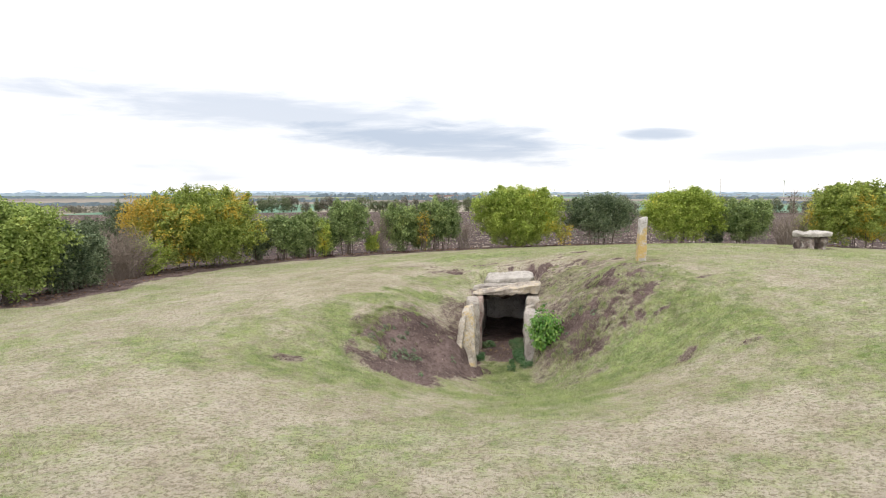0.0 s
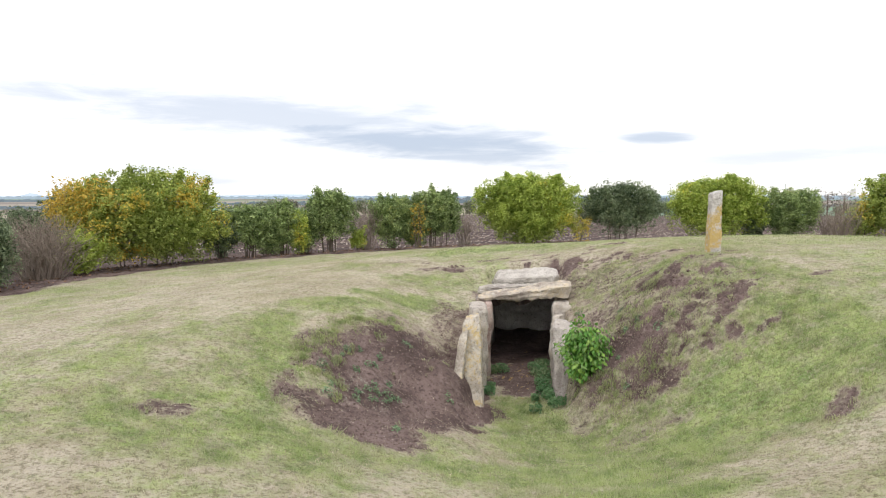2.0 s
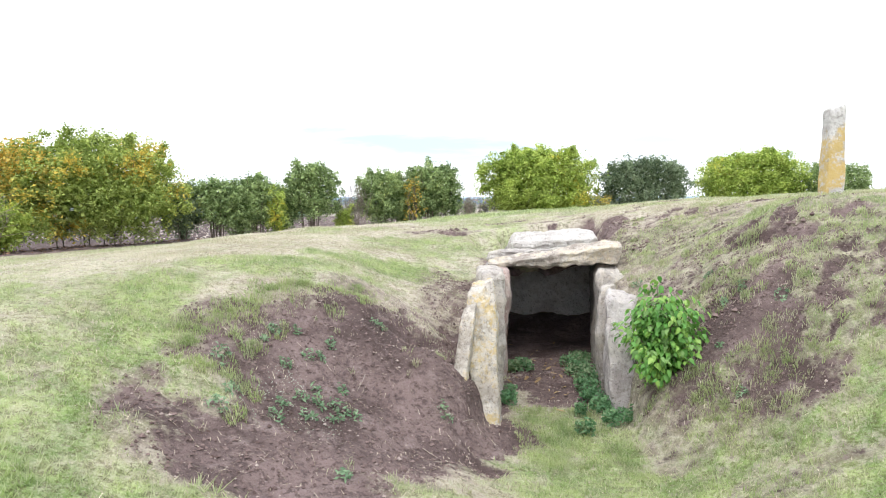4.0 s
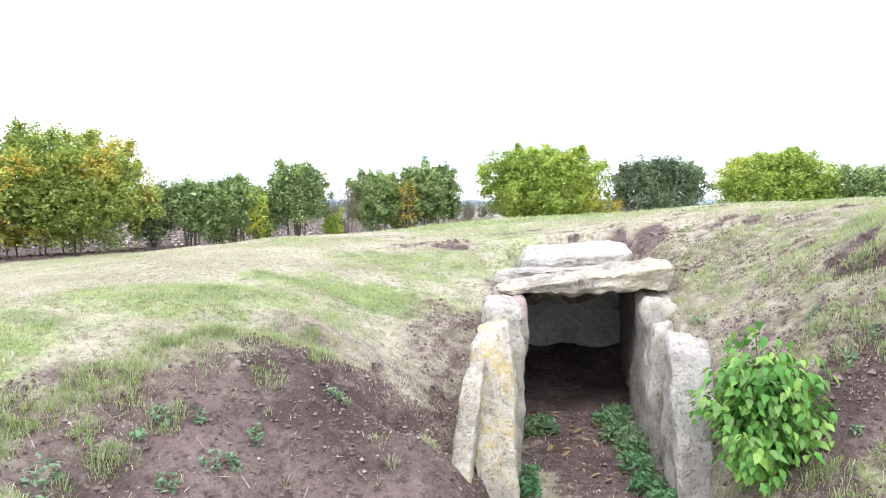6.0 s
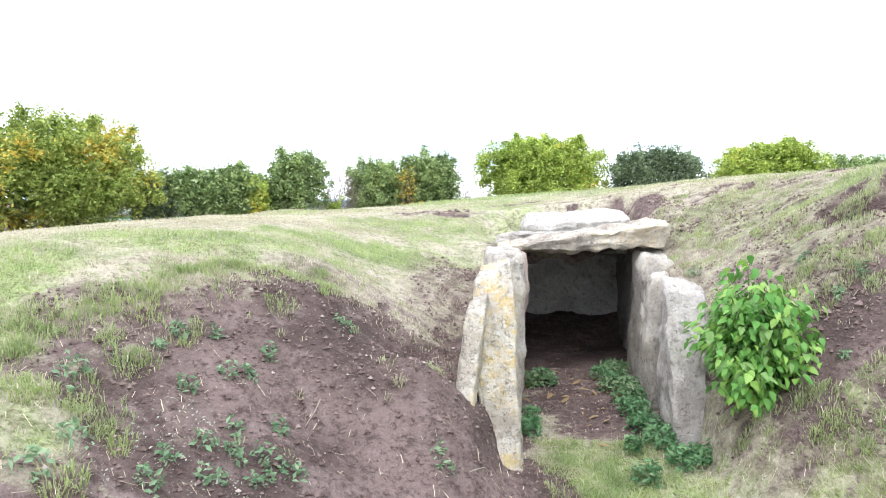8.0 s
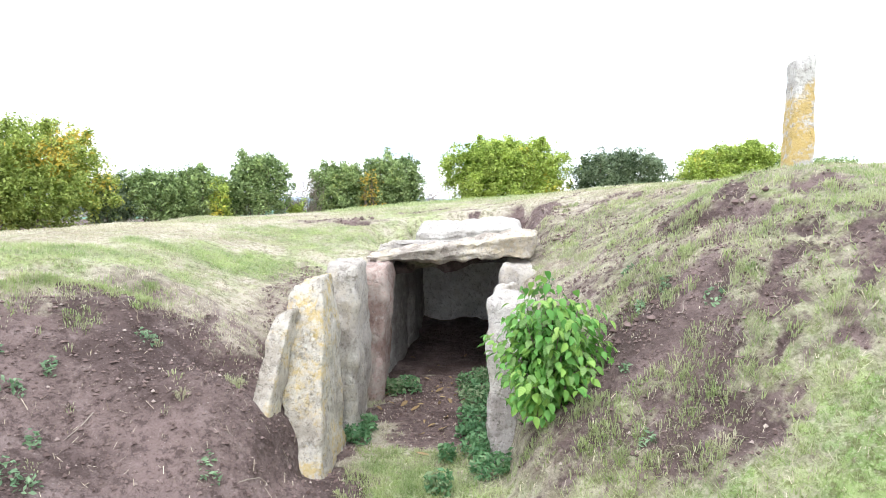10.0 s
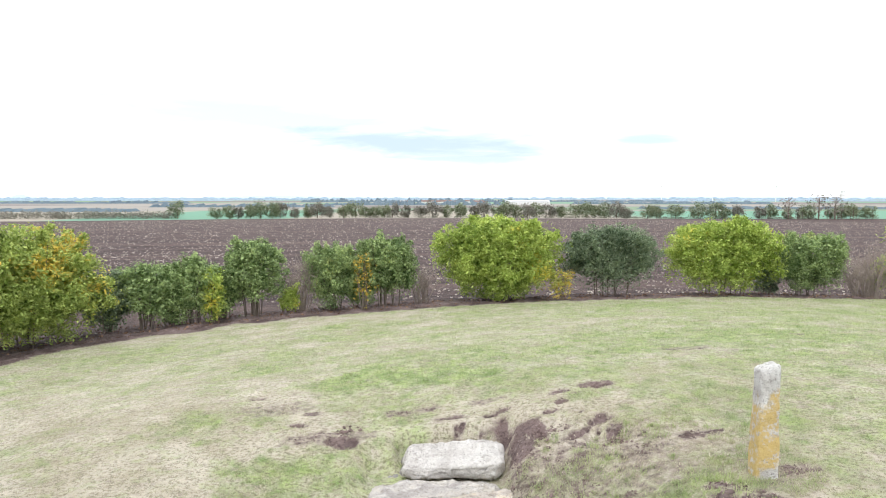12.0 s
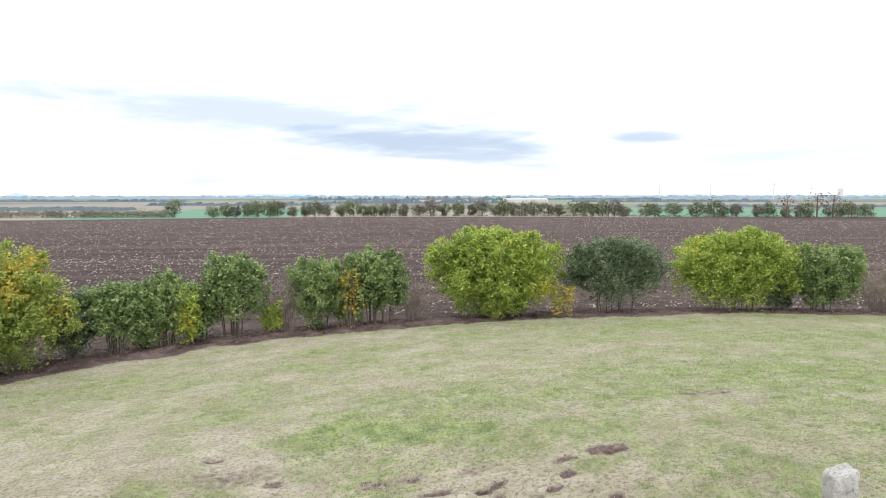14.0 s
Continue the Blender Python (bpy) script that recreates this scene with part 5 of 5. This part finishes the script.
dry_leaf = single_leaf_material("dry_brown_leaf", (0.28, 0.18, 0.09), (0.5, 0.36, 0.2), 0.8)
kinds = [leaf_mesh("fallen_leaf", 0.09, 0.035, dry_leaf, c) for c in (-0.2, 0.25)]
rng = np.random.RandomState(61)
for i in range(46):
    if i < 26:
        x, y = rng.normal(1.4, 0.16), rng.normal(13.95, 0.3)
    else:
        x, y = rng.uniform(0.8, 1.55), rng.uniform(12.6, 15.6)
    z = float(land(x, min(y, 14.5)))
    ob = new("fallen_leaf", kinds[i % 2])
    ob.location, ob.rotation_euler = (x, y, z + 0.015), (rng.normal() * 0.3, rng.normal() * 0.3, rng.uniform(0, 6.28))
    ob.scale = [rng.uniform(0.5, 1.1)] * 3
    tagged(ob, "dry brown leaf lying on the passage floor", "leaf", "fallen leaves")

twig_rng = np.random.RandomState(71)
for x, y in [(2.6, 12.25), (2.55, 12.6), (0.1, 11.2), (-0.4, 11.6), (-0.9, 12.55), (3.0, 12.6), (-1.15, 11.6), (0.35, 11.75)]:
    a, l = twig_rng.uniform(0, 6.28), twig_rng.uniform(0.04, 0.09)
    path = [(x + math.cos(a) * l * t, y + math.sin(a) * l * t + 0.01 * math.sin(t * 5), float(land(x + math.cos(a) * l * t, y + math.sin(a) * l * t)) + 0.008) for t in (-1, -0.3, 0.4, 1)]
    tagged(new("twig", mesh_of("twig", *tube(path, (0.0035, 0.003, 0.0025, 0.0015)), twig_mat)), "short dry grey twig lying on the soil", "twig", "fallen twigs")


def standing(x, y, wide, tall, rng):
    """Short upright scraps of stubble, each a bent leaf of straw."""
    n = len(x)
    a = rng.uniform(-0.6, 0.6, n)
    dx, dy, z = np.cos(a) * wide, np.sin(a) * wide, land(x, y)
    v = np.stack([np.stack([x - dx, y - dy, z - 0.02], 1), np.stack([x + dx, y + dy, z - 0.02], 1), np.stack([x + dx * 0.6, y + dy + 0.04, z + tall], 1), np.stack([x - dx * 0.8, y - dy + 0.02, z + tall * 0.7], 1)], 1)
    return v.reshape(-1, 3), np.arange(n * 4).reshape(-1, 4)


rng = np.random.RandomState(91)
n = 60000
away = 24.0 * (420.0 / 24.0) ** (rng.rand(n) ** 0.8)
side = rng.uniform(-0.8, 0.85, n)
x, y = 1.5 + side * away, 8.0 + away
keep = (outside(x, y) > 1.2) & (rng.rand(n) < 0.45 + 0.5 * grain(x * 0.12, y * 0.5, 3))
x, y = x[keep], y[keep]
size = rng.uniform(0.012, 0.05, len(x)) * (1 + 0.009 * y)
stubble_mat, k, b = material("pale_stubble", 0.9)
lone = k.add("ShaderNodeNewGeometry").outputs["Random Per Island"]
k.put(b.inputs["Base Color"], k.mix(lone, (0.2, 0.15, 0.13), (0.62, 0.55, 0.48)))
tagged(new("field_stubble", mesh_of("field_stubble", *standing(x, y, size, size * 0.75, rng), stubble_mat)), "pale straw stubble scattered over the ploughed field", "stubble", kind="stuff")

n = 16000
x, y = rng.uniform(-12, 18, n), rng.uniform(14, 31.5, n)
keep = (np.abs(outside(x, y) + 0.15) < 0.75 + 0.4 * rng.rand(n))
x, y = x[keep], y[keep]
litter_mat, k, b = material("hedge_litter", 0.9)
lone = k.add("ShaderNodeNewGeometry").outputs["Random Per Island"]
k.put(b.inputs["Base Color"], k.mix(lone, (0.14, 0.075, 0.05), (0.36, 0.23, 0.15)))
tagged(new("leaf_litter", mesh_of("leaf_litter", *leaves(np.stack([x, y, land(x, y) + 0.02], 1), 0.075, rng, 0.0, 0.6), litter_mat)), "reddish brown fallen leaves under the hedge", "litter", kind="stuff")


def tufts(spots, seed, low, high, green):
    """Clumps of longer grass blades that arch outwards."""
    rng = np.random.RandomState(seed)
    got, shade = [], []
    for x, y, wide, n in spots:
        r, a = wide * np.sqrt(rng.rand(n)), rng.uniform(0, 6.28, n)
        px, py = x + r * np.cos(a), y + r * np.sin(a)
        pz = land(px, py) - 0.005
        h = rng.uniform(low, high, n)
        out = a + rng.normal(size=n) * 0.7
        ox, oy = np.cos(out), np.sin(out)
        w = rng.uniform(0.0014, 0.003, n)
        bend = rng.uniform(0.3, 0.95, n)
        mx, my, mz = px + ox * h * bend * 0.35, py + oy * h * bend * 0.35, pz + h * 0.65
        tx, ty, tz = px + ox * h * bend, py + oy * h * bend, pz + h * (1.05 - 0.5 * bend)
        v = np.stack([np.stack([px - oy * w, py + ox * w, pz], 1), np.stack([px + oy * w, py - ox * w, pz], 1), np.stack([mx + oy * w * 0.8, my - ox * w * 0.8, mz], 1), np.stack([mx - oy * w * 0.8, my + ox * w * 0.8, mz], 1), np.stack([tx, ty, tz], 1)], 1)
        got.append(v)
        shade.append(np.full(n * 5, min(1.0, max(0.0, green + rng.normal() * 0.15))))
    v = np.concatenate(got)
    i = 5 * np.arange(len(v))[:, None]
    faces = [tuple(q) for q in (i + np.array([[0, 1, 2, 3]])).tolist()] + [tuple(q) for q in (i + np.array([[3, 2, 4]])).tolist()]
    return v.reshape(-1, 3), faces, np.concatenate(shade)


def tuft_field(name, spots, seed, low, high, green, label):
    v, f, shade = tufts(spots, seed, low, high, green)
    me = mesh_of(name, v, f, blade_mat)
    me.attributes.new("lush", "FLOAT", "POINT").data.foreach_set("value", shade.astype(np.float32))
    return tagged(new(name, me), label, "grass", kind="stuff")


rng = np.random.RandomState(121)
rim = [(-1.5, 11.3), (-1.46, 11.46), (-1.4, 11.53), (-1.35, 11.71), (-1.23, 11.72), (-1.15, 11.93), (-1.1, 12.08), (-1.05, 12.23), (-0.94, 12.37), (-0.81, 12.42), (-0.7, 12.62), (-0.55, 12.75)]
spots = [(x + rng.normal() * 0.07, y + rng.normal() * 0.06, rng.uniform(0.04, 0.12), 80) for x, y in rim for _ in range(5)]
islands = [(-1.08, 11.31), (-1.06, 11.36), (-1.19, 11.46), (-1.0, 11.71), (-0.68, 12.1), (-1.04, 11.07), (-0.96, 10.99), (-1.18, 10.99), (-1.28, 10.98), (-1.07, 11.02), (-1.43, 11.2), (-1.39, 11.08), (-0.96, 10.66), (-0.45, 12.5)]
spots += [(x + rng.normal() * 0.035, y + rng.normal() * 0.035, rng.uniform(0.03, 0.07), 55) for x, y in islands for _ in range(3)]
tuft_field("rim_grass", spots, 122, 0.018, 0.056, 1.0, "long bright green grass along the edge of the turf")
spots = []
while len(spots) < 330:
    x, y = rng.uniform(1.9, 4.6), rng.uniform(9.2, 15.8)
    worn = float(bare(x, y))
    if 0.12 < worn < 0.62 and not (x < 2.2 and 12.4 < y < 15.2):
        spots.append((x, y, rng.uniform(0.03, 0.1), rng.randint(25, 60)))
right = [(2.57, 12.68), (2.42, 12.83), (2.75, 12.73), (2.1, 13.85), (2.43, 12.55), (2.66, 12.46), (1.89, 12.01), (2.11, 11.85), (1.99, 11.85), (1.71, 12.12), (2.71, 13.92), (2.97, 13.33), (2.44, 14.1), (2.31, 12.84), (2.58, 11.97), (2.6, 12.66), (2.9, 12.24), (2.88, 12.74), (2.53, 11.82), (2.76, 11.75), (2.6, 11.66), (2.44, 11.74), (2.37, 11.93), (2.13, 11.75), (2.45, 11.48), (2.08, 11.97), (2.26, 11.58)]
spots += [(x + rng.normal() * 0.05, y + rng.normal() * 0.05, rng.uniform(0.03, 0.09), 50) for x, y in right for _ in range(4)]
tuft_field("slope_grass", spots, 123, 0.02, 0.065, 0.75, "ragged green grass tufts on the worn slope")
spots = [(rng.uniform(0.75, 1.5), rng.uniform(11.3, 12.75), rng.uniform(0.05, 0.12), 70) for _ in range(85)]
tuft_field("path_grass", spots, 124, 0.02, 0.05, 0.95, "short fresh grass before the entrance")
spots = [(rng.uniform(-1.4, 0.3), rng.uniform(10.3, 13.0), rng.uniform(0.02, 0.05), rng.randint(8, 18)) for _ in range(26)] + [(-0.035, 11.89, 0.03, 60), (0.14, 12.15, 0.04, 60), (0.12, 12.35, 0.04, 60)]
tuft_field("dry_tufts", spots, 125, 0.02, 0.055, 0.45, "wispy straw-coloured tufts on bare soil")
litter = [(x + rng.normal() * 0.16, y - 0.1 + rng.normal() * 0.1, rng.uniform(0.05, 0.13), 34) for x, y in rim[4:12] for _ in range(5)]
litter += [(rng.uniform(-0.7, 0.35), rng.uniform(12.45, 13.2), rng.uniform(0.05, 0.14), 30) for _ in range(46)]
litter += [(rng.uniform(2.1, 3.6), rng.uniform(11.2, 12.8), rng.uniform(0.04, 0.1), 24) for _ in range(40)]
tuft_field("dry_litter", litter, 126, 0.012, 0.035, 0.12, "pale dead straw littering the worn edge of the turf")
